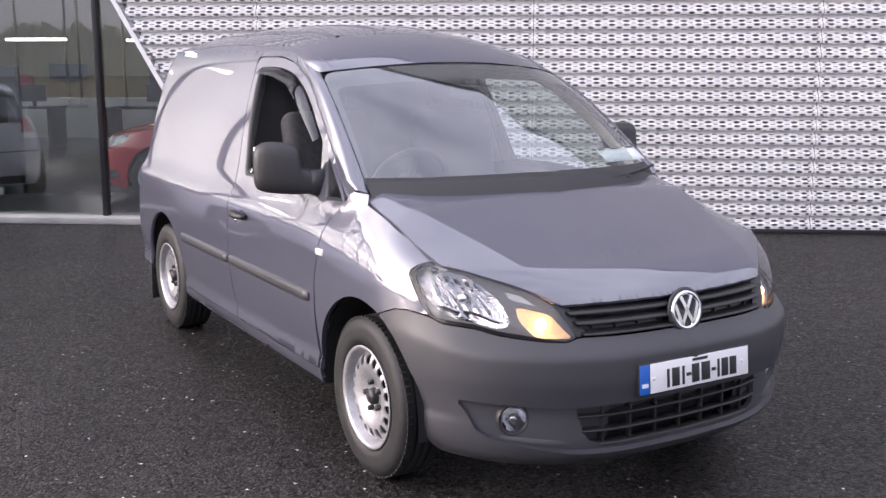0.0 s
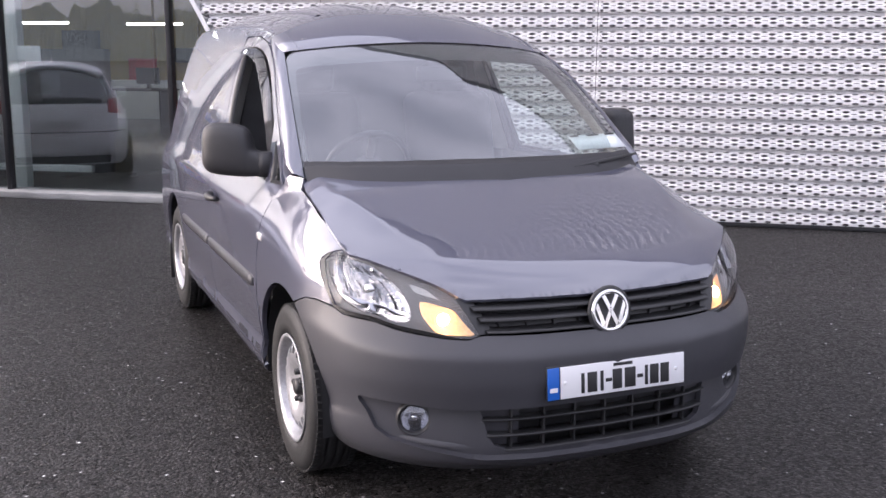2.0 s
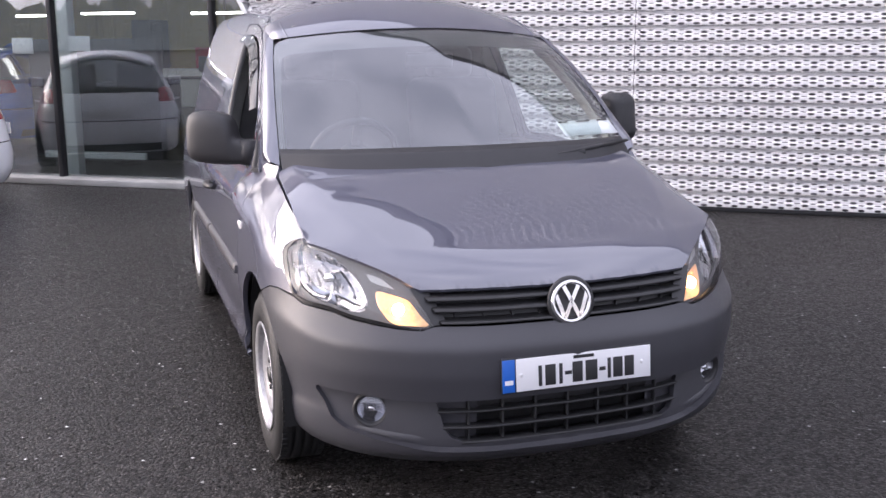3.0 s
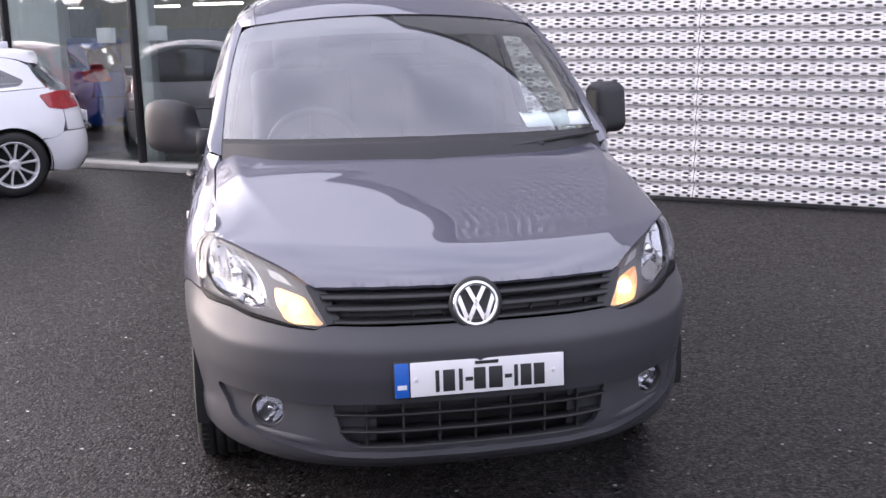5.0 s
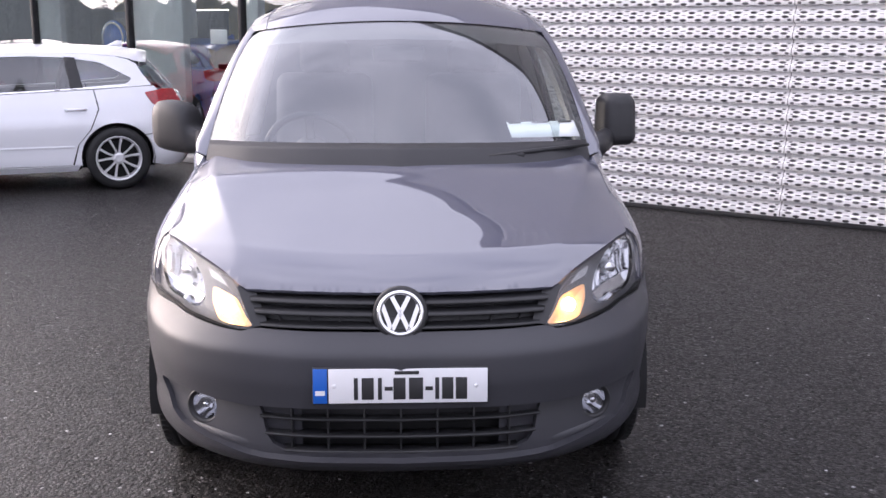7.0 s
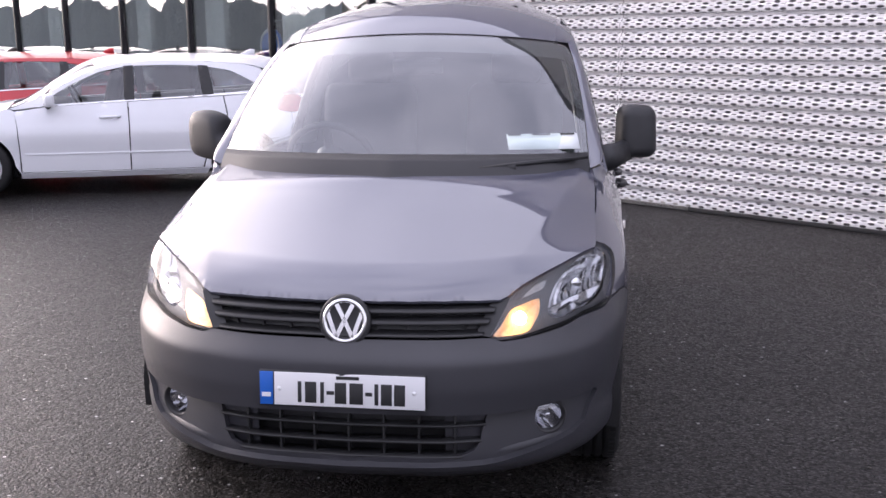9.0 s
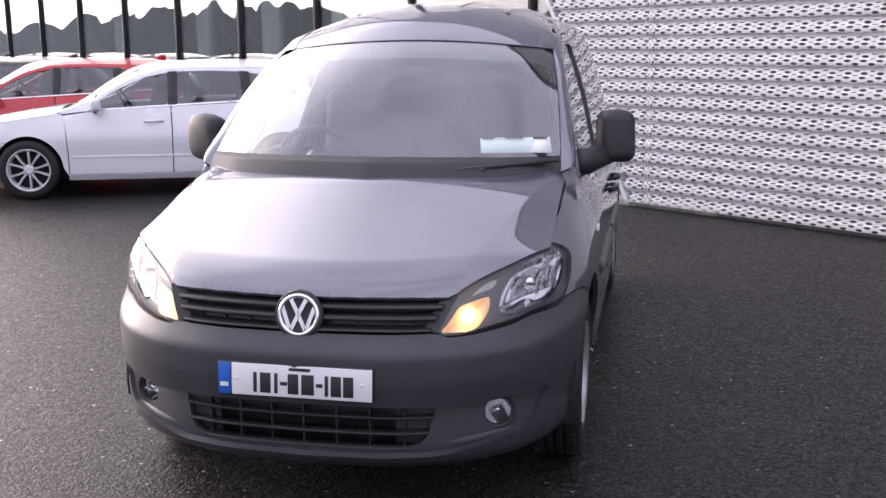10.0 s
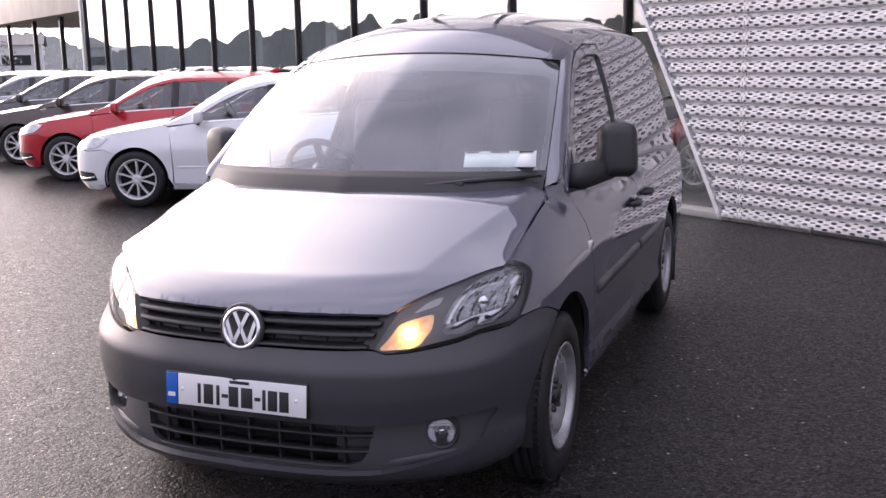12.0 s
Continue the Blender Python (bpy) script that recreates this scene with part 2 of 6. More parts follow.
def glass(name, tint=(1, 1, 1), gloss=0.08, rough=0.0):
    """Thin pane: clear with a mirror sheen that grows at flat angles, alike from both sides."""
    m = bpy.data.materials.new(name)
    m.use_nodes = True
    nt = m.node_tree
    nt.nodes.clear()
    tr, gl, mx, lw, pw, ma, out = (nt.nodes.new("ShaderNode" + k) for k in ("BsdfTransparent", "BsdfGlossy", "MixShader", "LayerWeight", "Math", "Math", "OutputMaterial"))
    tr.inputs["Color"].default_value = (*tint, 1)
    gl.inputs["Roughness"].default_value = rough
    gl.inputs["Color"].default_value = (0.95, 0.96, 1.0, 1)
    lw.inputs["Blend"].default_value = 0.5
    pw.operation = "POWER"
    pw.inputs[1].default_value = 4.5
    ma.operation, ma.use_clamp = "MULTIPLY_ADD", True
    ma.inputs[1].default_value, ma.inputs[2].default_value = 0.85, 0.04 + gloss
    nt.links.new(lw.outputs["Facing"], pw.inputs[0])
    nt.links.new(pw.outputs[0], ma.inputs[0])
    nt.links.new(ma.outputs[0], mx.inputs[0])
    nt.links.new(tr.outputs[0], mx.inputs[1])
    nt.links.new(gl.outputs[0], mx.inputs[2])
    nt.links.new(mx.outputs[0], out.inputs["Surface"])
    return m


PAINT = material("grey_metallic_paint", (0.086, 0.089, 0.116), 0.45, 0.30, coat=1.0, coat_rough=0.012, noise_scale=1.3, noise_amount=0.05, fine=0.10, fine_scale=900)
PAINT.node_tree.nodes["Principled BSDF"].inputs["Coat IOR"].default_value = 2.15
PAINT.node_tree.nodes["Principled BSDF"].inputs["Coat Tint"].default_value = (0.93, 0.93, 1.0, 1)
BUMPER = material("grey_grained_plastic", (0.047, 0.047, 0.055), 0.40, noise_scale=2.2, noise_amount=0.10, bump=0.25, bump_scale=900, fine=0.06, fine_scale=400)
BLACK = material("black_plastic", (0.018, 0.018, 0.020), 0.45, noise_scale=9, noise_amount=0.2, bump=0.15, bump_scale=700)
MIRROR_PLASTIC = material("dark_mirror_plastic", (0.028, 0.028, 0.031), 0.48, noise_scale=7, noise_amount=0.15, bump=0.2, bump_scale=900)
RUBBER = material("tyre_rubber", (0.011, 0.011, 0.012), 0.6, noise_scale=14, noise_amount=0.35, bump=0.3, bump_scale=260, fine=0.2)
STEEL = material("silver_wheel_paint", (0.40, 0.40, 0.42), 0.36, 0.6, noise_scale=22, noise_amount=0.14, bump=0.06, bump_scale=300, fine=0.1)
CHROME = material("chrome", (0.86, 0.86, 0.88), 0.07, 1.0)
REFLECTOR = material("lamp_reflector", (0.50, 0.50, 0.52), 0.07, 1.0)
VOID = material("dark_underbody", (0.010, 0.010, 0.011), 0.85, noise_scale=6, noise_amount=0.3)

# ---- the place ----
ASPHALT = bpy.data.materials.new("asphalt")
ASPHALT.use_nodes = True
an, al = ASPHALT.node_tree.nodes, ASPHALT.node_tree.links
ab = an["Principled BSDF"]
ab.inputs["Specular IOR Level"].default_value = 0.18
a_tc = an.new("ShaderNodeTexCoord")


def a_noise(scale, detail, src):
    n = an.new("ShaderNodeTexNoise")
    n.inputs["Scale"].default_value, n.inputs["Detail"].default_value = scale, detail
    al.new(src.outputs["Object"], n.inputs["Vector"])
    return n


a_big, a_fine = a_noise(0.35, 4, a_tc), a_noise(260, 3, a_tc)


def a_stones(scale):
    v = an.new("ShaderNodeTexVoronoi")
    v.inputs["Scale"].default_value, v.inputs["Randomness"].default_value = scale, 1.0
    al.new(a_tc.outputs["Object"], v.inputs["Vector"])
    split = an.new("ShaderNodeSeparateColor")
    al.new(v.outputs["Color"], split.inputs[0])
    return v, split


def a_range(src, f0, f1, t0, t1):
    n = an.new("ShaderNodeMapRange")
    for key, value in (("From Min", f0), ("From Max", f1), ("To Min", t0), ("To Max", t1)):
        n.inputs[key].default_value = value
    al.new(src, n.inputs["Value"])
    return n.outputs["Result"]


def a_math(op, a, b):
    n = an.new("ShaderNodeMath")
    n.operation = op
    for k, q in enumerate((a, b)):
        if isinstance(q, float):
            n.inputs[k].default_value = q
        else:
            al.new(q, n.inputs[k])
    return n.outputs[0]


a_vor, a_sep = a_stones(78)
a_small, a_sep2 = a_stones(190)
# a few pale stones among the dark ones
a_ramp = an.new("ShaderNodeValToRGB")
for pos, col in ((0.0, (0.0065, 0.0061, 0.0063)), (0.60, (0.014, 0.0131, 0.0131)), (0.90, (0.030, 0.0275, 0.027)), (1.0, (0.095, 0.089, 0.086))):
    e_ = a_ramp.color_ramp.elements[0] if pos == 0.0 else a_ramp.color_ramp.elements[1] if pos == 1.0 else a_ramp.color_ramp.elements.new(pos)
    e_.position, e_.color = pos, (*col, 1)
al.new(a_sep.outputs[0], a_ramp.inputs["Fac"])
a_tone = a_math("MULTIPLY", a_range(a_big.outputs["Fac"], 0.3, 0.7, 0.7, 1.2), a_range(a_vor.outputs["Distance"], 0.25, 0.62, 1.0, 0.28))
a_tone = a_math("MULTIPLY", a_tone, a_range(a_fine.outputs["Fac"], 0.3, 0.7, 0.7, 1.3))
a_mul = an.new("ShaderNodeVectorMath")
a_mul.operation = "SCALE"
al.new(a_ramp.outputs["Color"], a_mul.inputs[0])
al.new(a_tone, a_mul.inputs["Scale"])
al.new(a_mul.outputs[0], ab.inputs["Base Color"])
al.new(a_range(a_sep.outputs[1], 0.0, 1.0, 0.26, 0.60), ab.inputs["Roughness"])
a_h = a_math("MULTIPLY", a_range(a_vor.outputs["Distance"], 0.1, 0.7, 1.0, 0.0), a_range(a_sep.outputs[2], 0.0, 1.0, 0.35, 1.0))
a_h = a_math("ADD", a_h, a_math("MULTIPLY", a_range(a_small.outputs["Distance"], 0.1, 0.7, 1.0, 0.0), 0.30))
a_bp = an.new("ShaderNodeBump")
a_bp.inputs["Strength"].default_value, a_bp.inputs["Distance"].default_value = 1.0, 0.0034
al.new(a_h, a_bp.inputs["Height"])
al.new(a_bp.outputs[0], ab.inputs["Normal"])

bm = bmesh.new()
bmesh.ops.create_grid(bm, x_segments=8, y_segments=8, size=900)
ground = part("ground", bm, ASPHALT)
tagged(ground, "dark damp asphalt forecourt with coarse grain", "asphalt", kind="structure")

# The showroom front stands on a line: along it x, into the building y, and up z.
FRONT = pose(0.906, 7.159, 0, 0, 0, -35.37)


WHITE_METAL = material("white_coated_metal", (0.74, 0.74, 0.755), 0.42, noise_scale=1.6, noise_amount=0.05, fine=0.05, fine_scale=30)
FRAME_DARK = material("anthracite_aluminium", (0.030, 0.031, 0.035), 0.4, 0.3, noise_scale=4, noise_amount=0.1)
KERB = material("grey_concrete", (0.16, 0.16, 0.16), 0.8, noise_scale=3, noise_amount=0.2, bump=0.4, bump_scale=90, fine=0.2)
CONCRETE_LIGHT = material("pale_stone_threshold", (0.42, 0.41, 0.39), 0.7, noise_scale=4, noise_amount=0.15, bump=0.3, bump_scale=90)
WALL_DARK = material("dark_grey_render", (0.17, 0.17, 0.18), 0.85, noise_scale=1.2, noise_amount=0.12, fine=0.1)

PITCH, HOLE_STEP = 0.134, 0.1300
PANEL_W, PANEL_TOP, PANEL_BASE = 2.66, 8.0, 0.020
FOLD_ROWS = 8
HOLE_HALF, HOLE_SHARE = 0.0285, 0.44
# one fold of the sheet, from groove to groove: a recess, a proud lower face, a ledge and a set-back upper face
fold_q = np.linspace(0, 1, 800)
fold_y = np.interp(fold_q, (0.0, 0.105, 0.125, 0.15, 0.17, 0.30, 0.53, 0.56, 0.61, 0.64, 0.80, 0.855, 0.88, 1.0),
                   (-0.030, -0.031, -0.050, -0.072, -0.082, -0.086, -0.085, -0.081, -0.060, -0.056, -0.052, -0.046, -0.031, -0.030))
fold_run = np.r_[0, np.cumsum(np.hypot(np.diff(fold_q) * PITCH, np.diff(fold_y)))]
FOLD_LEN = float(fold_run[-1])


def panel_mesh(u0, u1, slant):
    """White sheet folded in bands, with staggered rows of oblong holes over each proud face."""
    verts, faces = [], []
    folds = int((PANEL_TOP - PANEL_BASE) / PITCH)
    count = int(round((u1 - u0) / HOLE_STEP))
    w, ds = (u1 - u0) / count, FOLD_LEN / FOLD_ROWS
    n = 16
    oval, rect = [], []
    for k in range(n):
        a, b = math.cos(2 * math.pi * k / n), math.sin(2 * math.pi * k / n)
        oval.append((HOLE_HALF * a, HOLE_SHARE * ds * b))
        rect.append((a / max(abs(a), abs(b)), b / max(abs(a), abs(b))))
    for r in range(folds * FOLD_ROWS):
        sc = r * ds
        shift = 0.5 * (r % 2)
        for c in range(count + (1 if shift else 0)):
            uc = u0 + (c + 0.5 - shift) * w
            la, lb = max(uc - w / 2, u0), min(uc + w / 2, u1)
            fold, rest = divmod(sc, FOLD_LEN)
            if slant and uc < -0.545 * (PANEL_BASE + sc / FOLD_LEN * PITCH) + 0.035:
                continue
            base = len(verts)
            narrow = la > uc - w / 2 + 1e-6 or lb < uc + w / 2 - 1e-6
            solid = r % FOLD_ROWS < 2
            for ring in ((None,) if solid else (oval, None)):
                for k in range(n):
                    if ring:
                        u, s_ = (la + lb) / 2 + ring[k][0] * (0.6 if narrow else 1.0), sc + ring[k][1]
                    else:
                        u, s_ = (la + lb) / 2 + rect[k][0] * (lb - la) / 2, sc + rect[k][1] * ds / 2
                    fold, rest = divmod(s_ + 1e-9, FOLD_LEN)
                    verts.append((u, float(np.interp(rest, fold_run, fold_y)), PANEL_BASE + (fold + float(np.interp(rest, fold_run, fold_q))) * PITCH))
            if solid:
                faces.append(tuple(range(base, base + n)))
                continue
            for k in range(n):
                j = (k + 1) % n
                faces.append((base + k, base + n + k, base + n + j, base + j))
    # neighbouring cells share their corners
    index, joined, where = {}, [], []
    for v in verts:
        key = tuple(round(q, 4) for q in v)
        if key not in index:
            index[key] = len(joined)
            joined.append(v)
        where.append(index[key])
    shared = []
    for f in faces:
        ids = list(dict.fromkeys(where[i] for i in f))
        if len(ids) > 2:
            shared.append(ids)
    me = bpy.data.meshes.new("panel")
    me.from_pydata(joined, [], shared)
    me.materials.append(WHITE_METAL)
    return me


screen = thing("wall_screen", "white folded metal screen perforated with rows of oblong holes", "facade", FRONT, kind="structure")
whole = panel_mesh(0, PANEL_W - 0.006, False)
first = new("panel", panel_mesh(-4.45, 0.194, True))
first.parent = screen
first.matrix_basis = pose(0, 0.03, 0)
for i in range(4):
    ob = new("panel", whole)
    ob.parent = screen
    ob.matrix_basis = pose(0.20 + i * PANEL_W, 0.03, 0)
part("backing_wall", box(5.55, 0.11, 4.0, 11.0, 0.06, 8.0), WALL_DARK, screen, "grey wall behind the screen", m=pose(0, 0, 0))
part("backing_wedge", loft([[(0.05, 0.08, 0.0), (0.05, 0.08, 8.0)], [(0.0, 0.08, 0.0), (-4.32, 0.08, 8.0)]], smooth_on=False), WALL_DARK, screen, "grey wall behind the screen")
# slanting white edge of the screen
e0, e1 = Vector((-0.02, 0, 0.03)), Vector((-4.40, 0, 8.03))
d = (e1 - e0).normalized()
nrm = Vector((0, -1, 0))
side_v = d.cross(nrm)
rows_ = []
for p in (e0, e1):
    rows_.append([tuple(p + side_v * a + nrm * b) for a, b in ((-0.022, -0.10), (-0.022, 0.05), (0.022, 0.05), (0.022, -0.10))])
part("edge_trim", loft(rows_, closed=True, cap=True, smooth_on=False), WHITE_METAL, screen, "slanting white metal edge trim")
part("plinth", box(5.5, 0.06, 0.025, 11.0, 0.22, 0.05, 0.006), FRAME_DARK, screen, "dark metal plinth")

# glass front
FACADE_GLASS = glass("showroom_glass", (0.78, 0.82, 0.82), 0.10)
facade = thing("window_front", "tall showroom glazing with dark mullions", "glazing", FRONT, kind="structure")
mull_u = [-1.47 - 1.96 * k + 0.0125 * k * k for k in range(-1, 12)]
mull_mesh = None
for u in mull_u:
    if mull_mesh is None:
        mull_mesh = mesh_of("mullion", box(0, 0.135, 4.0, 0.055, 0.09, 8.0, 0.006), FRAME_DARK)
    ob = new("mullion", mull_mesh)
    ob.parent = facade
    ob.matrix_basis = pose(u, 0, 0)
for a, b in zip(mull_u, mull_u[1:]):
    pane = part("pane", box((a + b) / 2, 0.15, 4.0, abs(a - b) - 0.07, 0.012, 7.86), FACADE_GLASS, facade)
    pane.visible_shadow = False
part("sill", box(-10.5, 0.10, 0.035, 23.0, 0.30, 0.07, 0.008), CONCRETE_LIGHT, facade, "pale stone threshold strip")
part("head", box(-10.5, 0.17, 8.05, 23.0, 0.25, 0.14), FRAME_DARK, facade)

# ---- the van: nose at y = 0, tail at y = 4.4, its middle on x = 0 ----
PLAN_X = (0, 0.26, 0.46, 0.62, 0.74, 0.82, 0.868, 0.888, 0.895, 0.897, 0.896, 0.892, 0.884, 0.876)
PLAN_Y = (0, 0.012, 0.062, 0.148, 0.262, 0.39, 0.54, 0.70, 0.95, 1.6, 2.6, 3.4, 3.95, 4.2)
chord = [0.0]
for i in range(1, len(PLAN_X)):
    chord.append(chord[-1] + math.hypot(PLAN_X[i] - PLAN_X[i - 1], PLAN_Y[i] - PLAN_Y[i - 1]))
fx, fy = pchip(chord, PLAN_X), pchip(chord, PLAN_Y)
ts = np.linspace(0, chord[-1], 1600)
plan = np.array([(fx(t), fy(t)) for t in ts])
for _ in range(60):
    plan[1:-1] = (plan[:-2] + 2 * plan[1:-1] + plan[2:]) / 4
arc = np.r_[0, np.cumsum(np.hypot(*np.diff(plan, axis=0).T))]
tan_ = np.gradient(plan, axis=0)
tan_ /= np.hypot(*tan_.T)[:, None]
tan_[0] = (1, 0)


def s_of(y):
    return float(np.interp(y, plan[:, 1], arc))


def s_of_x(x):
    """Along the nose, from the half width."""
    return float(np.interp(x, plan[:700, 0], arc[:700])) if x < 0.86 else s_of(0.5)


nose_in = pchip((0.18, 0.215, 0.235, 0.262, 0.30, 0.33, 0.43, 0.47, 0.53, 0.590, 0.608, 0.617, 0.630, 0.675, 0.70, 0.74, 0.79, 0.84, 0.9, 1.0),
                (0.14, 0.085, 0.056, 0.036, 0.026, 0.022, 0.014, 0.008, 0.0, 0.001, 0.003, 0.007, 0.017, 0.052, 0.064, 0.076, 0.092, 0.110, 0.138, 0.22))
side_in = pchip((0.20, 0.25, 0.285, 0.33, 0.36, 0.385, 0.42, 0.50, 0.60, 0.70, 0.80, 0.88, 0.915, 0.94, 0.99, 1.03, 1.08, 1.30, 1.50, 1.62, 1.70),
                (0.085, 0.048, 0.020, 0.012, 0.013, 0.022, 0.017, 0.007, 0.000, 0.001, 0.006, 0.013, 0.019, 0.032, 0.058, 0.074, 0.088, 0.144, 0.210, 0.262, 0.33))
hood_mid = pchip((0.0, 0.1, 0.2, 0.32, 0.5, 0.7, 0.82, 0.9, 1.0, 1.2), (0.798, 0.832, 0.866, 0.906, 0.968, 1.036, 1.074, 1.090, 1.112, 1.15))
hood_curl = pchip((0.05, 0.088, 0.105, 0.13, 0.17, 0.23, 0.5), (0.085, 0.045, 0.031, 0.018, 0.007, 0.0, 0.0))


def hood_z(x, y):
    """The bonnet: nearly flat between two creases, falling away outside them, its front edge rolled down."""
    x = abs(x)
    over = x - (0.50 + 0.20 * smooth(0.15, 1.0, y))
    soft = (over + math.sqrt(over * over + 0.00006)) / 2
    return (hood_mid(y) - 0.07 * x * x - hood_curl(y - 0.36 * x * x) * (1 + 1.6 * x * x)
            - (0.10 + 0.38 * smooth(0.4, 0.9, y)) * max(soft - 0.003, 0))


def skin(s, z):
    """The van's side and nose: s runs round from the middle of the nose to the tail."""
    x, y = float(np.interp(s, arc, plan[:, 0])), float(np.interp(s, arc, plan[:, 1]))
    tx, ty = float(np.interp(s, arc, tan_[:, 0])), float(np.interp(s, arc, tan_[:, 1]))
    n = math.hypot(tx, ty)
    nx, ny = ty / n, -tx / n
    w = smooth(0.10, 0.80, y)
    side = side_in(z)
    if y < 1.7 and z > 0.78:
        edge = hood_z(0.765, min(max(y, 0.45), 1.06))
        q = min(max((z - 0.78) / (edge - 0.78), 0), 1.15)
        wing = 0.008 + 0.124 * q ** 2.1
        k = smooth(1.00, 1.55 - 0.38 * smooth(0.96, 1.07, z), y)
        side = wing * (1 - k) + side * k
    d = nose_in(z - 0.034 * smooth(0.22, 0.52, y) * smooth(0.50, 0.60, z)) * (1 - w) + side * w
    return (x - nx * d, y - ny * d, z)


def flank(y, z):
    return skin(s_of(y), z)


VAN = thing("van", "grey panel van with dark plastic bumper, parked with its lights on", "van")
ARCH_F, ARCH_R, ARCH_Z, ARCH_RAD = 0.876, 3.558, 0.315, 0.398


def arch(cy, a0, a1, n=22, r=ARCH_RAD):
    return [(cy + r * math.cos(radians(a0 + (a1 - a0) * i / (n - 1))), ARCH_Z + r * math.sin(radians(a0 + (a1 - a0) * i / (n - 1)))) for i in range(n)]


def both(name, outline, holes=(), step=0.03, mat=PAINT, f=flank, parent=VAN, label="", flange=0.02, flip=False):
    for mirror in (False, True):
        part(name, sheet(outline, f, holes, step, flange, mirror=mirror, flip=flip), mat, parent, label)


GAP = 0.0025
hood_side = [(y, hood_z(0.766, y)) for y in (1.03, 0.95, 0.85, 0.75, 0.66, 0.575, 0.53, 0.49)]
# front wing
wing = [(1.262, 0.335), (1.275, 0.50), (1.285, 0.70), (1.262, 0.85), (1.235, 0.97), (1.205, 1.018), (1.148, 1.050), (1.118, 1.086), (1.055, 1.080)]
wing += [(y, z - 0.006) for y, z in hood_side]
wing += [(0.52, 0.8965), (0.552, 0.891), (0.580, 0.880), (0.594, 0.864), (0.588, 0.847), (0.556, 0.820), (0.511, 0.771), (0.465, 0.7255), (0.50, 0.7275), (0.556, 0.7310), (0.625, 0.7240), (0.69, 0.700)]
wing += [(y, z) for y, z in arch(ARCH_F, 111.5, 3.5)]
both("front_wing", wing, step=0.025)
# door
door_win = [(2.30, 1.048, 0.03), (2.385, 1.30, 0.3), (2.455, 1.572, 0.035), (2.20, 1.578, 0.12), (1.98, 1.548, 0.12), (1.74, 1.455, 0.1), (1.46, 1.262, 0.02), (1.395, 1.036, 0.015)]
quarter_win = [(1.322, 1.034, 0.012), (1.372, 1.205, 0.01), (1.182, 1.064, 0.02), (1.170, 1.044, 0.010)]
door = [(1.290, 0.335), (1.292, 0.50), (1.291, 0.70), (1.268, 0.85), (1.241, 0.97), (1.150, 1.052, 0.02), (1.28, 1.180, 0.1), (1.50, 1.338, 0.1), (1.74, 1.492, 0.15), (1.98, 1.588, 0.2), (2.22, 1.622, 0.1), (2.52, 1.622, 0.05),
        (2.445, 1.30, 0.3), (2.395, 1.02, 0.2), (2.36, 0.70, 0.2), (2.335, 0.50, 0.1), (2.28, 0.335, 0.03)]
# cargo side
cargo = [(2.290, 0.335, 0.02), (2.342, 0.50, 0.1), (2.366, 0.70, 0.2), (2.401, 1.02, 0.2), (2.451, 1.30, 0.3), (2.527, 1.622, 0.03), (2.50, 1.648, 0.02), (3.2, 1.675, 0.2), (3.9, 1.668, 0.2), (4.12, 1.65, 0.04),
         (4.135, 1.2, 0.1), (4.14, 0.34, 0.05)]
cargo += [(y, z, 0.0) for y, z in arch(ARCH_R, 3.5, 176.5)]
both("side_panel", rounded(cargo, 0.02), step=0.035, label="smooth windowless cargo side")
door_holes = [rounded(door_win), rounded(quarter_win)]
both("door", rounded(door, 0.01), door_holes, 0.026, label="cab door with lowered window")
# sill
both("sill", [(1.27, 0.331), (2.28, 0.331), (3.155, 0.331), (3.165, 0.285), (3.155, 0.262), (2.3, 0.262), (1.29, 0.262), (1.262, 0.29)], step=0.03)
# upper frame between door and roof
roof_line = [(2.03, 1.6275), (2.22, 1.648), (2.50, 1.650)]
both("cant_rail", [(1.985, 1.594), (2.22, 1.627), (2.52, 1.627), (2.495, 1.646), (2.22, 1.643), (2.05, 1.629)], step=0.02)

# windscreen, pillars, roof
WS_B = pchip((0, 0.3, 0.55, 0.76), (0.83, 0.868, 0.945, 1.085))
WS_T = pchip((0, 0.3, 0.5, 0.66), (1.625, 1.648, 1.69, 1.772))


def screen_pt(a, v):
    """Windscreen: a from -1 to 1 across, v from the scuttle to the roof."""
    q = abs(a)
    xb, xt = 0.752 * q, 0.645 * q
    b = Vector((xb, WS_B(xb), 1.086 - 0.006 * q * q))
    t = Vector((xt, WS_T(xt), 1.597 - 0.046 * q ** 2))
    p = b.lerp(t, v) + Vector((0.012 * q, -0.020, 0.030)) * 4 * v * (1 - v)
    return (math.copysign(p.x, a), p.y, p.z)


WS_GLASS = glass("windscreen_glass", (0.80, 0.87, 0.86), 0.155)
CAB_GLASS = glass("cab_glass", (0.74, 0.80, 0.78), 0.10)
ws_out = rounded([(-0.985, 0.02, 0.05), (0.985, 0.02, 0.05), (0.985, 0.985, 0.10), (-0.985, 0.985, 0.10)], 0.05, 8)
windscreen = part("windscreen", sheet(ws_out, screen_pt, (), 0.045, 0.0), WS_GLASS, VAN, "raked windscreen reflecting the cloudy sky")
windscreen.visible_shadow = False
ws_in = rounded([(-0.962, 0.08, 0.03), (0.962, 0.08, 0.03), (0.94, 0.825, 0.07), (-0.94, 0.825, 0.07)], 0.05, 8)


def screen_under(a, v):
    p = screen_pt(a, v)
    return (p[0], p[1] + 0.003, p[2] - 0.005)


